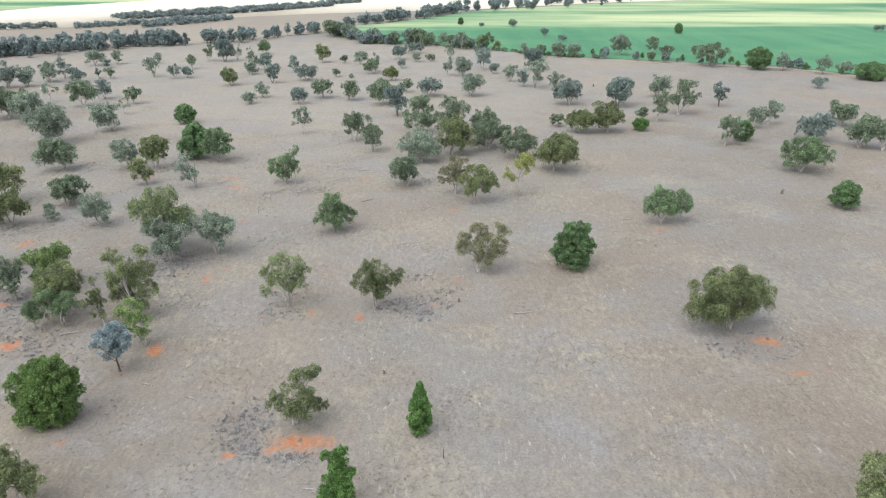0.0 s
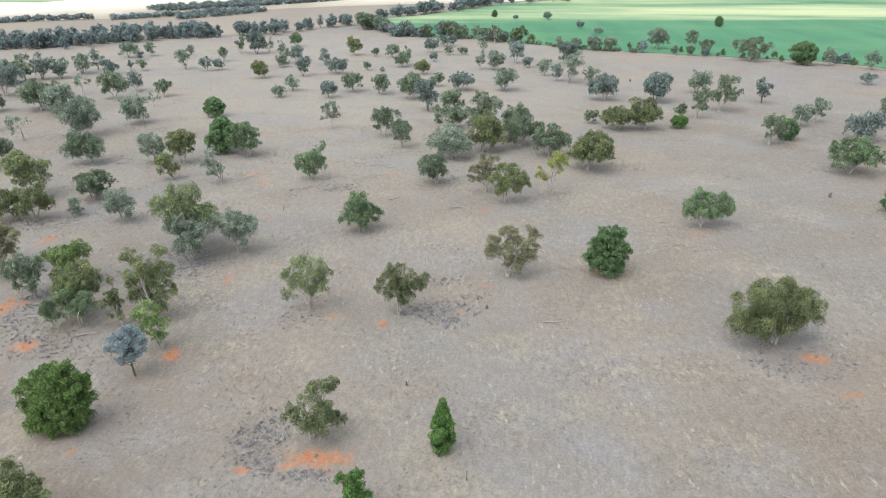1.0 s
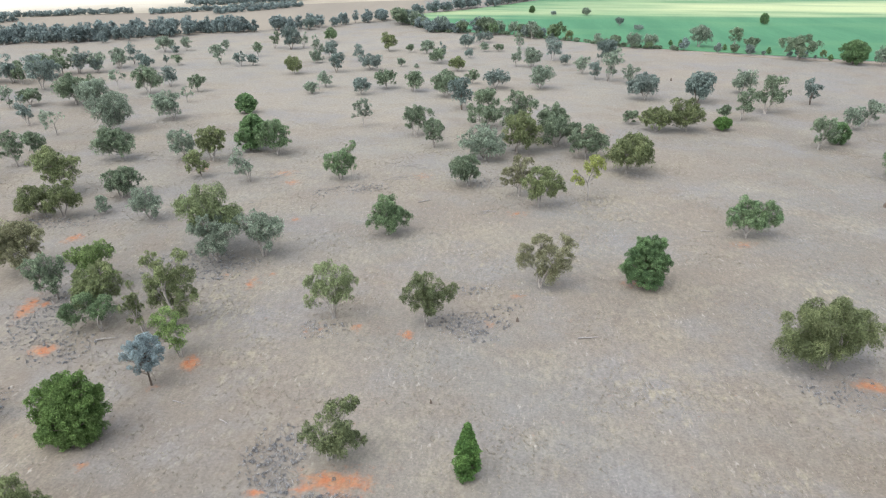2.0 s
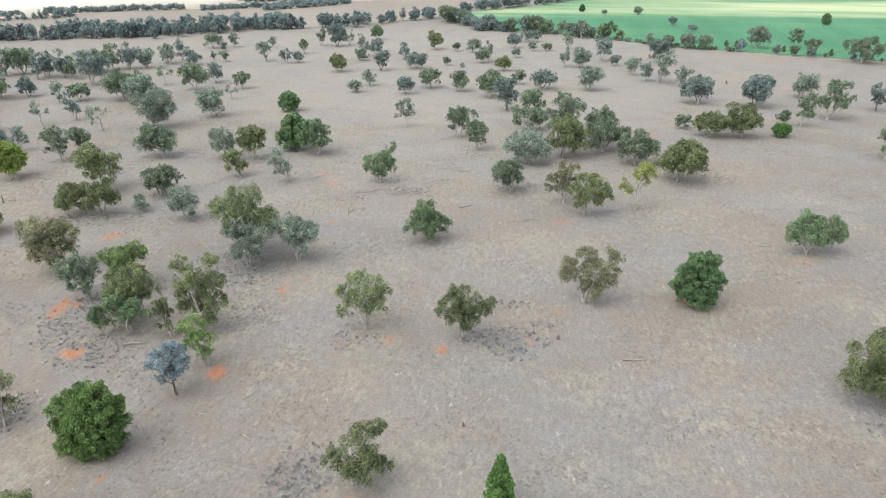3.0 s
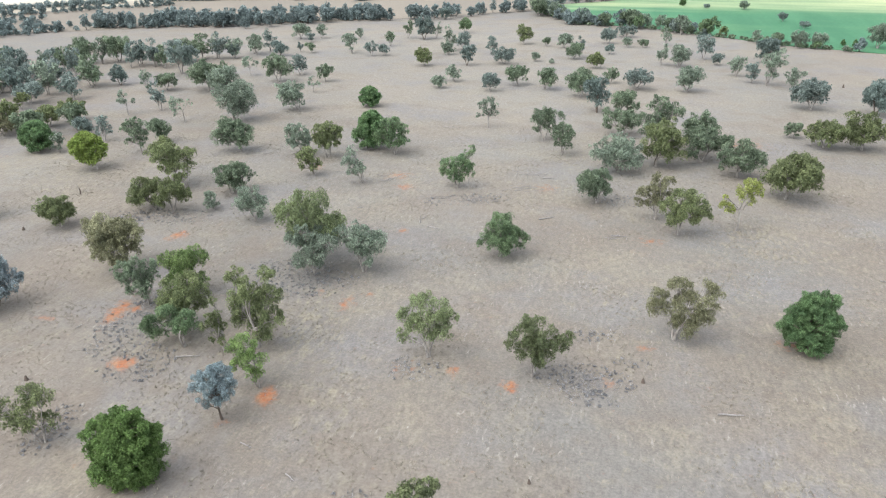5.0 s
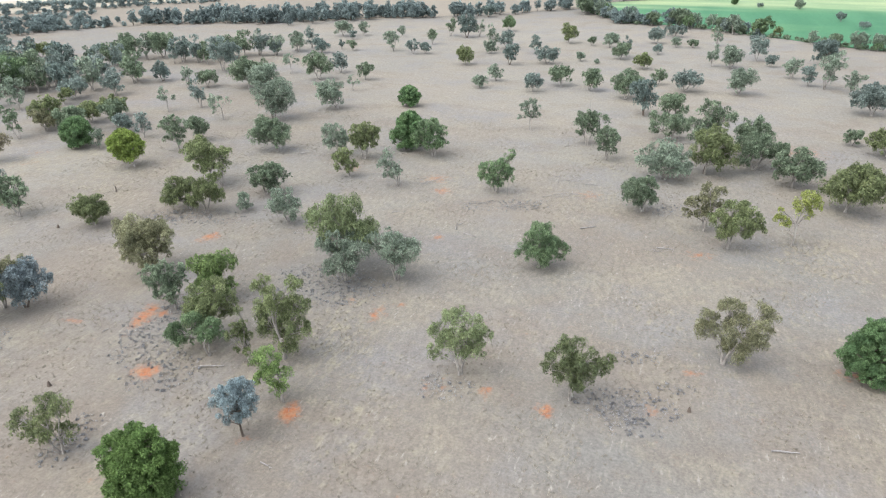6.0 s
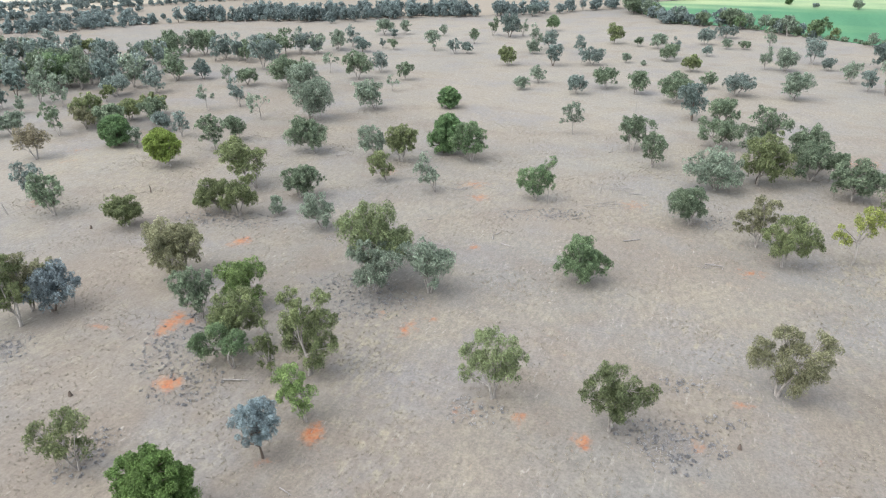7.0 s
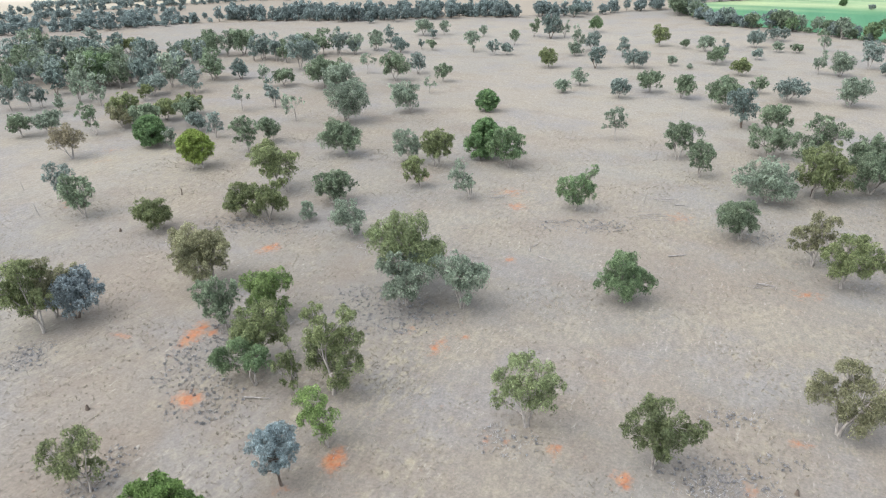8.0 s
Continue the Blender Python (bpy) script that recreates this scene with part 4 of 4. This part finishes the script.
tree("bluegrey", -175.7, 249.5, 6.9, 6.6, -0.7)
tree("olive", -20.8, 287.2, 5.5, 6.5, 0.0)
tree("olive", -81.4, 276.0, 6.4, 6.9, -0.6)
tree("bluedark", -66.5, 280.5, 7.3, 6.5, 0.2)
tree("grey", 8.0, 298.4, 7.7, 8.6, 0.2)
tree("gum", -171.3, 259.1, 8.2, 14.0, 0.8)
tree("grey", 1.8, 299.5, 7.8, 4.5, 0.0)
tree("bluegrey", -54.1, 287.0, 6.1, 9.1, -0.2)
tree("bluegrey", 21.2, 305.1, 4.0, 4.6, 0.0)
tree("bluegrey", 141.7, 272.3, 4.0, 5.4, 0.2)
tree("shrub", -37.2, 292.0, 1.7, 2.1, 0.0)
tree("gum", -205.6, 246.7, 9.0, 11.5, -0.5)
tree("grey", -156.4, 271.0, 7.6, 6.9, -0.3)
tree("bluegrey", -162.3, 268.4, 10.2, 7.1, 1.1)
tree("bluegrey", -215.6, 242.3, 5.9, 9.2, -0.2)
tree("gum", -195.0, 252.7, 9.9, 10.7, -0.3)
tree("grey", -264.0, 221.0, 5.9, 10.7, -1.0)
tree("bluedark", 38.8, 314.1, 9.0, 9.9, 0.1)
tree("grey", -43.9, 295.6, 3.4, 3.6, 0.1)
tree("bluegrey", -156.7, 270.3, 5.8, 5.7, -0.1)
tree("grey", -163.1, 268.9, 10.1, 5.7, -0.1)
tree("grey", -255.8, 227.3, 6.7, 6.4, -0.2)
tree("olive", -238.1, 236.5, 6.0, 9.6, -0.5)
tree("bluegrey", -251.0, 230.8, 9.7, 7.9, 0.3)
tree("grey", -152.8, 280.9, 8.2, 6.2, -0.1)
tree("gum", -30.5, 303.8, 6.1, 7.3, 0.2)
tree("bluegrey", 16.8, 315.8, 9.2, 8.0, 0.1)
tree("bluedark", -142.7, 281.4, 5.7, 6.5, 0.0)
tree("bluegrey", -107.8, 290.6, 5.5, 5.4, -0.3)
tree("bluegrey", -28.9, 309.6, 8.2, 4.6, -0.1)
tree("bluegrey", -103.6, 292.9, 4.2, 4.8, 0.0)
tree("grey", -155.1, 282.8, 7.4, 5.9, 0.1)
tree("grey", -79.7, 301.1, 4.9, 6.0, 0.1)
tree("bluegrey", -62.9, 306.2, 7.0, 5.5, -0.1)
tree("dark", 172.4, 291.9, 6.5, 12.8, 0.0)
tree("grey", -117.6, 294.0, 8.1, 6.9, -0.3)
tree("gum", -133.7, 290.4, 4.1, 4.2, -0.1)
tree("bluegrey", -18.2, 319.1, 3.9, 4.5, 0.0)
tree("bluegrey", -139.4, 292.0, 4.1, 2.9, 0.1)
tree("bluegrey", -152.3, 290.6, 8.7, 6.1, 0.1)
tree("grey", -81.1, 309.4, 10.6, 5.7, -0.1)
tree("bluegrey", -77.2, 314.8, 7.2, 7.3, 0.0)
tree("grey", 159.9, 305.9, 7.8, 7.2, 0.1)
tree("grey", 168.3, 306.0, 4.9, 8.6, 0.6)
tree("grey", -37.6, 329.9, 5.7, 6.8, 0.1)
tree("gum", -109.1, 315.5, 6.2, 4.7, 0.0)
tree("gum", -6.0, 340.1, 3.3, 4.9, 0.1)
tree("grey", -12.6, 338.6, 4.1, 4.5, 0.1)
tree("gum", -45.5, 332.9, 3.8, 4.0, 0.1)
tree("grey", 147.1, 314.8, 7.7, 6.4, -0.1)
tree("grey", 3.2, 347.1, 8.2, 5.3, 0.0)
tree("firlet", 157.5, 316.5, 3.2, 2.2, 0.1)
tree("dark", 137.3, 317.8, 9.2, 10.6, -0.2)
tree("olive", -55.5, 335.7, 8.3, 7.9, 0.1)
tree("bluegrey", -146.8, 317.0, 3.9, 3.9, 0.0)
tree("bluegrey", -20.9, 346.7, 6.6, 7.3, 0.0)
tree("firlet", 131.7, 325.9, 2.5, 2.5, 0.0)
tree("gum", 118.8, 327.4, 9.7, 15.8, 0.0)
tree("grey", -155.0, 323.8, 7.2, 9.2, 0.4)
tree("bluedark", -101.1, 337.6, 10.0, 9.0, 0.0)
tree("grey", -129.5, 331.3, 4.8, 4.5, 0.0)
tree("grey", -147.3, 329.2, 6.3, 5.3, 0.1)
tree("grey", -96.6, 342.2, 7.4, 4.5, 0.0)
tree("gum", -109.3, 339.4, 8.1, 5.5, 0.3)
tree("bluegrey", -14.4, 368.0, 5.6, 9.5, 0.1)
tree("firlet", 112.2, 343.1, 2.9, 2.3, 0.1)
tree("gum", 104.7, 344.9, 7.1, 6.7, 0.3)
tree("gum", 42.0, 349.5, 5.0, 7.3, 1.1)
tree("firlet", 92.7, 352.3, 2.7, 2.1, 0.0)
tree("firlet", 95.7, 352.3, 2.7, 2.1, 0.0)
tree("gumgreen", -88.6, 363.3, 6.9, 7.1, 0.1)
tree("grey", 55.3, 357.5, 6.8, 7.5, 0.8)
tree("grey", 62.8, 357.6, 6.0, 8.0, 0.8)
tree("grey", 86.7, 362.1, 10.4, 11.1, 0.1)
tree("firlet", 78.5, 364.0, 3.1, 2.2, 0.0)
tree("firlet", 74.4, 366.0, 2.5, 2.2, 0.0)
tree("gum", 103.3, 366.5, 8.6, 7.1, 0.8)
tree("firlet", 56.3, 372.1, 2.6, 2.2, 0.0)
tree("bluedark", -112.7, 410.9, 6.3, 8.4, 0.0)
tree("bluegrey", 67.5, 420.7, 3.5, 5.6, 0.0)
tree("bluegrey", 61.1, 446.5, 4.7, 5.0, -0.2)
tree("dark", 146.1, 461.0, 6.2, 5.5, 0.0)
tree("bluegrey", 277.6, 473.9, 4.6, 7.7, 0.4)
tree("bluegrey", 25.5, 500.2, 3.0, 4.1, 0.2)
tree("grey", 46.5, 500.7, 5.2, 6.7, 0.0)
tree("dark", 11.8, 515.5, 4.6, 4.2, 0.2)


# ---- rows of trees round the paddocks ----
def template(style, h, w, seed, size):
    trunk, crown, _ = tree_meshes(style, h, w, 0.0, seed, size)
    return trunk, crown, STYLES[style][8]


def planted(model, name, x, y, scale, turn, label, group):
    """A tree that shares the meshes of a model."""
    ob = new(name)
    ob.location, ob.scale = (x, y, 0), (scale[0], scale[0], scale[1])
    ob.rotation_euler = (0, 0, turn)
    part("trunk", model[0], ob)
    part("crown", model[1], ob)
    return tagged(ob, label, "tree", group)


BELT = [template(s, 8.0, w, 20 + i, 1.0) for i, (s, w) in enumerate([("belt", 7.0), ("beltopen", 6.5), ("belt", 8.0), ("beltopen", 5.5), ("belt", 6.0), ("beltopen", 8.0), ("belt", 9.0)])]
HEDGE = [template(s, 8.0, w, 60 + i, 0.9) for i, (s, w) in enumerate([("belt", 9.0), ("gumgreen", 8.0), ("bluegrey", 7.0), ("olive", 7.5), ("belt", 7.0), ("grey", 7.0), ("gum", 9.0)])]
GROVE = [template(s, 8.0, w, 40 + i, 0.7) for i, (s, w) in enumerate([("bluegrey", 6.0), ("bluegrey", 5.0), ("grey", 6.0), ("bluedark", 6.0), ("gum", 6.5), ("grey", 5.0)])]


def row(points, step, jitter, name, label, group, heights, models, seed):
    """Trees set out along a line of places."""
    rng = np.random.default_rng(seed)
    for (x0, y0), (x1, y1) in zip(points, points[1:]):
        n = max(1, int(math.hypot(x1 - x0, y1 - y0) / step))
        for i in range(n):
            f = (i + rng.random()) / n
            s = rng.uniform(*heights) / 8
            planted(models[int(rng.integers(len(models)))], name, x0 + (x1 - x0) * f + rng.normal(0, jitter), y0 + (y1 - y0) * f + rng.normal(0, jitter),
                    (s * rng.uniform(0.8, 1.1), s), rng.uniform(0, 6.28), label, group)


DARK = "dark blue-green tree of a shelter belt"
row([(-335, 245), (-300, 290), (-278, 320)], 1.8, 6.0, "belt_tree", DARK, "shelter belt", (3, 6.2), BELT, 1)
row([(-360, 255), (-325, 290), (-298, 330)], 2.6, 7.0, "belt_tree", DARK, "shelter belt", (3, 6.2), BELT, 11)
row([(-385, 270), (-350, 310), (-325, 350)], 4.0, 5.0, "belt_tree", DARK, "shelter belt", (3, 4.8), BELT, 12)
row([(-275, 330), (-240, 342), (-205, 360), (-180, 382), (-142, 402)], 2.2, 4.5, "belt_tree", DARK, "shelter belt", (5, 8.5), BELT, 13)
row([(-255, 348), (-215, 368), (-190, 392), (-150, 412)], 3.2, 4.0, "belt_tree", DARK, "shelter belt", (5, 8.5), BELT, 14)
row([(-400, 300), (-365, 345), (-330, 400), (-300, 440)], 3.2, 4.0, "belt_tree", DARK, "far shelter belt", (3.5, 5.5), BELT, 2)
row([(-142, 402), (-110, 425), (-70, 470)], 4.0, 4.0, "belt_tree", "dark tree along a far fence line", "fence line trees", (5, 8), BELT, 3)
row([(-68, 452), (-40, 405), (-9, 400), (22, 380)], 3.4, 2.5, "hedgerow_tree", "dark green hedgerow tree beside the green crop", "hedgerow", (2.5, 9), HEDGE, 4)
row([(-72, 470), (-45, 420), (-9, 408), (22, 386)], 5.5, 2.5, "hedgerow_tree", "dark green hedgerow tree beside the green crop", "hedgerow", (2.5, 8), HEDGE, 15)
row([(22, 380), (53, 357), (84, 346), (119, 334), (153, 323), (180, 292)], 7.0, 2.0, "hedgerow_tree", "dark green hedgerow tree beside the green crop", "hedgerow", (1.5, 6), HEDGE, 5)
row([(-66, 500), (-34, 540), (31, 645)], 4.0, 3.0, "boundary_tree", "dark tree on the far edge of the crop", "far boundary trees", (5, 9), BELT, 6)
row([(31, 660), (120, 740), (170, 800)], 2.6, 22.0, "boundary_tree", "dark tree on the far edge of the crop", "far boundary trees", (5, 9), BELT, 7)
WOOD = "blue-grey gum tree of an open woodland grove"
row([(-232, 172), (-205, 190), (-180, 200)], 1.9, 8.0, "grove_tree", WOOD, "woodland grove", (7.5, 10.5), GROVE, 8)
row([(-262, 196), (-232, 210), (-205, 224)], 2.4, 9.0, "grove_tree", WOOD, "woodland grove", (7.5, 10.5), GROVE, 9)
row([(-205, 232), (-185, 248), (-165, 262)], 5.0, 8.0, "grove_tree", WOOD, "woodland grove", (7, 10), GROVE, 10)


def windbreak(points, h, width, seed, name="windbreak", label="dark planted windbreak row across the pale paddock", leaf="belt"):
    """A long planted row of shrubs, one mass of leaves."""
    rng = np.random.default_rng(seed)
    cl, cr = [], []
    for (x0, y0), (x1, y1) in zip(points, points[1:]):
        n = int(math.hypot(x1 - x0, y1 - y0) / 1.6)
        for i in range(n):
            f = i / n
            r = h * rng.uniform(0.3, 0.52)
            cl.append((x0 + (x1 - x0) * f + rng.normal(0, width), y0 + (y1 - y0) * f + rng.normal(0, width), r * rng.uniform(0.7, 1.2)))
            cr.append(r)
    me = leaf_mesh(name, leaves(rng, cl, cr, 1.1, 0.9), LEAF[leaf], 0.06)
    return tagged(new(name, me), label, name.replace("_", " "), kind="stuff")


windbreak([(-330, 450), (-284, 475), (-254, 490)], 4.5, 0.8, 31)
windbreak([(-240, 484), (-200, 522), (-163, 559)], 4.5, 0.8, 32)
windbreak([(-247, 560), (-160, 650), (-80, 738)], 5.0, 1.0, 33)
windbreak([(-235, 545), (-150, 625), (-100, 690)], 5.0, 1.0, 34)
windbreak([(-199, 490), (-175, 520), (-156, 552)], 4.0, 1.0, 35)
windbreak([(-74, 475), (-42, 410), (-9, 402), (22, 382)], 2.6, 1.6, 37, "hedge", "dark green hedge along the edge of the crop", "gum")
windbreak([(22, 382), (53, 359), (75, 350)], 2.2, 1.6, 38, "hedge", "dark green hedge along the edge of the crop", "gum")
windbreak([(-335, 246), (-300, 291), (-278, 321)], 3.0, 3.0, 41, "scrub", "dark blue-green scrub under the shelter belt trees")
windbreak([(-362, 256), (-326, 292), (-300, 332)], 3.0, 4.0, 42, "scrub", "dark blue-green scrub under the shelter belt trees")
windbreak([(-388, 272), (-352, 312), (-327, 352)], 3.0, 4.0, 43, "scrub", "dark blue-green scrub under the shelter belt trees")
windbreak([(-275, 331), (-240, 344), (-205, 362), (-180, 384), (-142, 404)], 3.6, 2.5, 44, "scrub", "dark blue-green scrub under the shelter belt trees")
windbreak([(-420, 330), (-375, 395), (-340, 440)], 4.5, 1.0, 36)
windbreak([(-402, 300), (-366, 346), (-331, 401), (-300, 441)], 2.4, 2.5, 45, "scrub", "dark blue-green scrub under the shelter belt trees")


# ---- dry grass, tussocks ----
def blades(rng, px, py, tall, wide, per):
    """Small leaning blades in tufts."""
    n = len(px)
    x, y = np.repeat(px, per) + rng.normal(0, wide * 1.6, n * per), np.repeat(py, per) + rng.normal(0, wide * 1.6, n * per)
    hgt = tall * rng.uniform(0.15, 0.8, n * per)
    ang = rng.uniform(0, 6.28, n * per)
    lean = rng.uniform(0.5, 1.3, n * per) * tall
    la = rng.uniform(0, 6.28, n * per)
    bx, by = np.cos(ang) * wide, np.sin(ang) * wide
    z = np.full(n * per, -0.08)
    v = np.stack([np.stack([x - bx, y - by, z], 1), np.stack([x + bx, y + by, z], 1),
                  np.stack([x + np.cos(la) * lean, y + np.sin(la) * lean, hgt], 1)], 1).reshape(-1, 3)
    return v, np.arange(n * per * 3).reshape(-1, 3)


def scattered(rng, n, kind, keep):
    """Places on the near pasture, thinning with distance, kept by soft noise and the spots of a kind."""
    x, y = rng.uniform(-125, 105, n), 38 + 165 * rng.random(n) ** 1.4
    soft = 0.5 + 0.25 * np.sin(x * 0.21 + 2 * np.sin(y * 0.13)) + 0.25 * np.sin(y * 0.27 + 1.7 * np.sin(x * 0.16 + 1))
    near = spots(kind, x, y)
    chance = keep * soft + np.where(near > 0.22, near, 0.0)
    chance = np.where(spots(SOIL, x, y) > 0.45, 0.05, chance)
    ok = rng.random(n) < chance
    return x[ok], y[ok]


rng_grass = np.random.default_rng(5)
gx, gy = scattered(rng_grass, 150000, STRAW, 0.6)
tagged(new("dry_grass", mesh_of("dry_grass", *blades(rng_grass, gx, gy, 0.19, 0.045, 4), DRY_GRASS)), "pale dry grass tufts over the pasture", "grass", kind="stuff")
gx, gy = scattered(rng_grass, 240000, LITTER, 0.0)
tagged(new("tussock_grass", mesh_of("tussock_grass", *blades(rng_grass, gx, gy, 0.24, 0.06, 3), TUSSOCK)), "grey dead tussocks in patches on the pasture", "grass", kind="stuff")


def fallen_log(x, y, length, turn, r, forks=2):
    """A bleached fallen trunk with broken branches, lying on the ground."""
    SEED[0] += 1
    rng = np.random.default_rng(SEED[0])
    d = np.array([math.cos(radians(turn)), math.sin(radians(turn)), 0])
    side = np.array([-d[1], d[0], 0])
    a, b = -d * length / 2 + [0, 0, r * 0.8], d * length / 2 + [0, 0, r * 0.6]
    ob = new("fallen_log")
    ob.location = (x, y, 0)
    part("stem", mesh_of("stem", *limb(rng, a, b, r, r * 0.45, 0.05, 7), BARK_GREY), ob)
    for i in range(forks):
        s = a + (b - a) * rng.uniform(0.3, 0.8)
        e = s + d * length * 0.22 + side * length * rng.uniform(-0.3, 0.3)
        e[2] = r * 0.7 + 0.15 * rng.random()
        part("branch", mesh_of("branch", *limb(rng, s, e, r * 0.45, r * 0.15, 0.08, 5), BARK_GREY), ob)
    return tagged(ob, "bleached fallen log lying in dry grass", "log", "fallen timber")


def dead_sapling(x, y, h, lean, r=0.06):
    """A bare standing dead stem with a stub or two."""
    SEED[0] += 1
    rng = np.random.default_rng(SEED[0])
    ob = new("dead_sapling")
    ob.location = (x, y, 0)
    top = VIEW_RIGHT * lean + np.array([0, 0, h])
    part("stem", mesh_of("stem", *limb(rng, (0, 0, -0.15), top, r, r * 0.4, 0.04, 6), BARK_GREY), ob)
    for i in range(2):
        a = top * rng.uniform(0.5, 0.85)
        b = a + np.array([rng.uniform(-0.3, 0.3), rng.uniform(-0.3, 0.3), 0.25]) * h * 0.5
        part("branch", mesh_of("branch", *limb(rng, a, b, r * 0.45, r * 0.2, 0.06, 4), BARK_GREY), ob)
    return tagged(ob, "bare grey standing dead sapling", "dead tree", "dead saplings")


def stump(x, y, h, r):
    """A burnt stump, flared at its foot and broken at its top."""
    SEED[0] += 1
    rng = np.random.default_rng(SEED[0])
    z = np.array([-0.1, 0.05, h * 0.4, h * 0.8, h])
    v, f = tube(np.stack([rng.normal(0, r * 0.1, 5), rng.normal(0, r * 0.1, 5), z], 1), r * np.array([1.5, 1.25, 0.95, 0.85, 0.4]), 8)
    v[-8:, 2] += rng.uniform(-0.15, 0.15, 8) * h
    ob = new("stump", mesh_of("stump", v, f, BARK_DARK))
    ob.location = (x, y, 0)
    return tagged(ob, "dark burnt tree stump in dry grass", "stump", "stumps")


def branch_pile(x, y, width, sticks, turn=0.0):
    """Fallen grey branches lying together."""
    SEED[0] += 1
    rng = np.random.default_rng(SEED[0])
    ob = new("fallen_branches")
    ob.location, ob.rotation_euler = (x, y, 0), (0, 0, radians(turn))
    for i in range(sticks):
        c = np.array([rng.normal(0, width * 0.3), rng.normal(0, width * 0.16), 0.06])
        a = rng.normal(0, 0.5)
        d = np.array([math.cos(a), math.sin(a), rng.uniform(0, 0.12)]) * width * rng.uniform(0.15, 0.4)
        part("branch", mesh_of("branch", *limb(rng, c - d + [0, 0, d[2]], c + d + [0, 0, d[2]], 0.045, 0.02, 0.08, 5), BARK_GREY), ob)
    return tagged(ob, "grey fallen branches scattered on the ground", "branches", "fallen timber")


rng_low = np.random.default_rng(12)
lx, ly = scattered(rng_low, 90000, LITTER, 0.0)
lr = rng_low.uniform(0.07, 0.22, len(lx))
low_leaves = leaves(rng_low, np.stack([lx, ly, lr * 0.2], 1), lr, 0.15, 0.5, 0.4)
tagged(new("low_saltbush", leaf_mesh("low_saltbush", low_leaves, LEAF["saltbush"], -0.03)), "low blue-grey saltbush clumps in patches", "saltbush", kind="stuff")
rng_twig = np.random.default_rng(9)
tx, ty = scattered(rng_twig, 90000, LITTER, 0.0)
twigs = []
for x, y in zip(tx[:2600], ty[:2600]):
    a, half = rng_twig.uniform(0, 3.14), rng_twig.uniform(0.08, 0.32)
    d = np.array([math.cos(a), math.sin(a), 0.08]) * half
    c = np.array([x, y, 0.03])
    twigs.append(tube(np.stack([c - d, c + d]), (0.035, 0.02), 3))
tagged(new("twig_litter", mesh_of("twig_litter", *join(twigs), BARK_TWIG)), "grey twigs and bark shed in patches under the trees", "twigs", kind="stuff")
fallen_log(11.5, 90.5, 2.7, 13, 0.11, 1)
fallen_log(-35.2, 72.1, 1.5, -12, 0.09, 2)
fallen_log(-28.9, 69.2, 1.3, -27, 0.09, 1)
fallen_log(-12.4, 54.1, 2.2, -10, 0.09, 3)
fallen_log(-33.6, 130.6, 2.2, -14, 0.09, 1)
fallen_log(-36.7, 132.7, 1.2, 106, 0.09, 0)
fallen_log(-15.7, 140.1, 2.9, 38, 0.12, 2)
fallen_log(-18.4, 161.6, 2.6, 6, 0.10, 1)
fallen_log(-60.5, 121.9, 1.8, -4, 0.09, 1)
fallen_log(-68.0, 86.7, 1.0, 86, 0.09, 0)
fallen_log(-36.4, 134.6, 1.4, 73, 0.09, 0)
fallen_log(-33.6, 130.5, 2.0, -17, 0.09, 1)
fallen_log(-49.2, 135.9, 1.1, 33, 0.09, 0)
fallen_log(-3.0, 135.6, 2.4, 6, 0.09, 3)
fallen_log(-27.9, 186.5, 1.5, 60, 0.09, 0)
fallen_log(-50.3, 84.4, 2.8, 21, 0.11, 1)
fallen_log(35.6, 129.3, 2.2, 0, 0.09, 1)
dead_sapling(-118.5, 109.3, 2.4, -0.8)
dead_sapling(-119.1, 109.4, 2.2, -0.5)
dead_sapling(-133.7, 117.1, 1.6, -0.3)
dead_sapling(-24.9, 160.5, 2.4, 0.3, 0.04)
dead_sapling(-22.7, 160.7, 2.0, 0.0, 0.04)
dead_sapling(-32.7, 151.0, 2.6, 0.2, 0.07)
dead_sapling(-36.3, 132.1, 1.4, 0.0, 0.09)
dead_sapling(-28.7, 223.9, 3.2, 0.0, 0.06)
dead_sapling(-82.6, 159.8, 1.6, 0.1)
dead_sapling(-104.7, 128.7, 1.6, -0.3)
stump(-104.0, 128.1, 1.2, 0.12)
stump(-100.5, 110.7, 0.5, 0.18)
stump(2.0, 176.4, 1.6, 0.18)
stump(72.5, 145.2, 0.9, 0.30)
stump(57.3, 274.8, 0.9, 0.30)
stump(-65.3, 75.2, 0.5, 0.18)
stump(2.4, 94.1, 0.5, 0.18)
stump(0.1, 59.0, 1.1, 0.05)
stump(-7.2, 74.8, 0.4, 0.12)
branch_pile(-36.4, 145.6, 4.5, 7, 12)
branch_pile(-30.7, 145.9, 5.5, 9, 12)
branch_pile(-23.1, 154.3, 4.5, 7, 20)
branch_pile(-2.9, 135.1, 3.5, 8, 20)
branch_pile(-49.9, 153.2, 6.0, 8, 20)
branch_pile(-58.0, 154.6, 4.0, 6, 20)
branch_pile(-43.2, 126.5, 3.5, 5, -10)
branch_pile(-82.5, 161.4, 3.0, 4, 20)
branch_pile(-22.0, 162.6, 6.0, 7, 0)
branch_pile(-21.9, 153.3, 6.0, 6, 10)
branch_pile(-60.3, 121.6, 4.0, 6, -20)
branch_pile(-12.1, 54.0, 2.6, 6, -15)
branch_pile(-89.8, 117.5, 4.0, 5, 10)
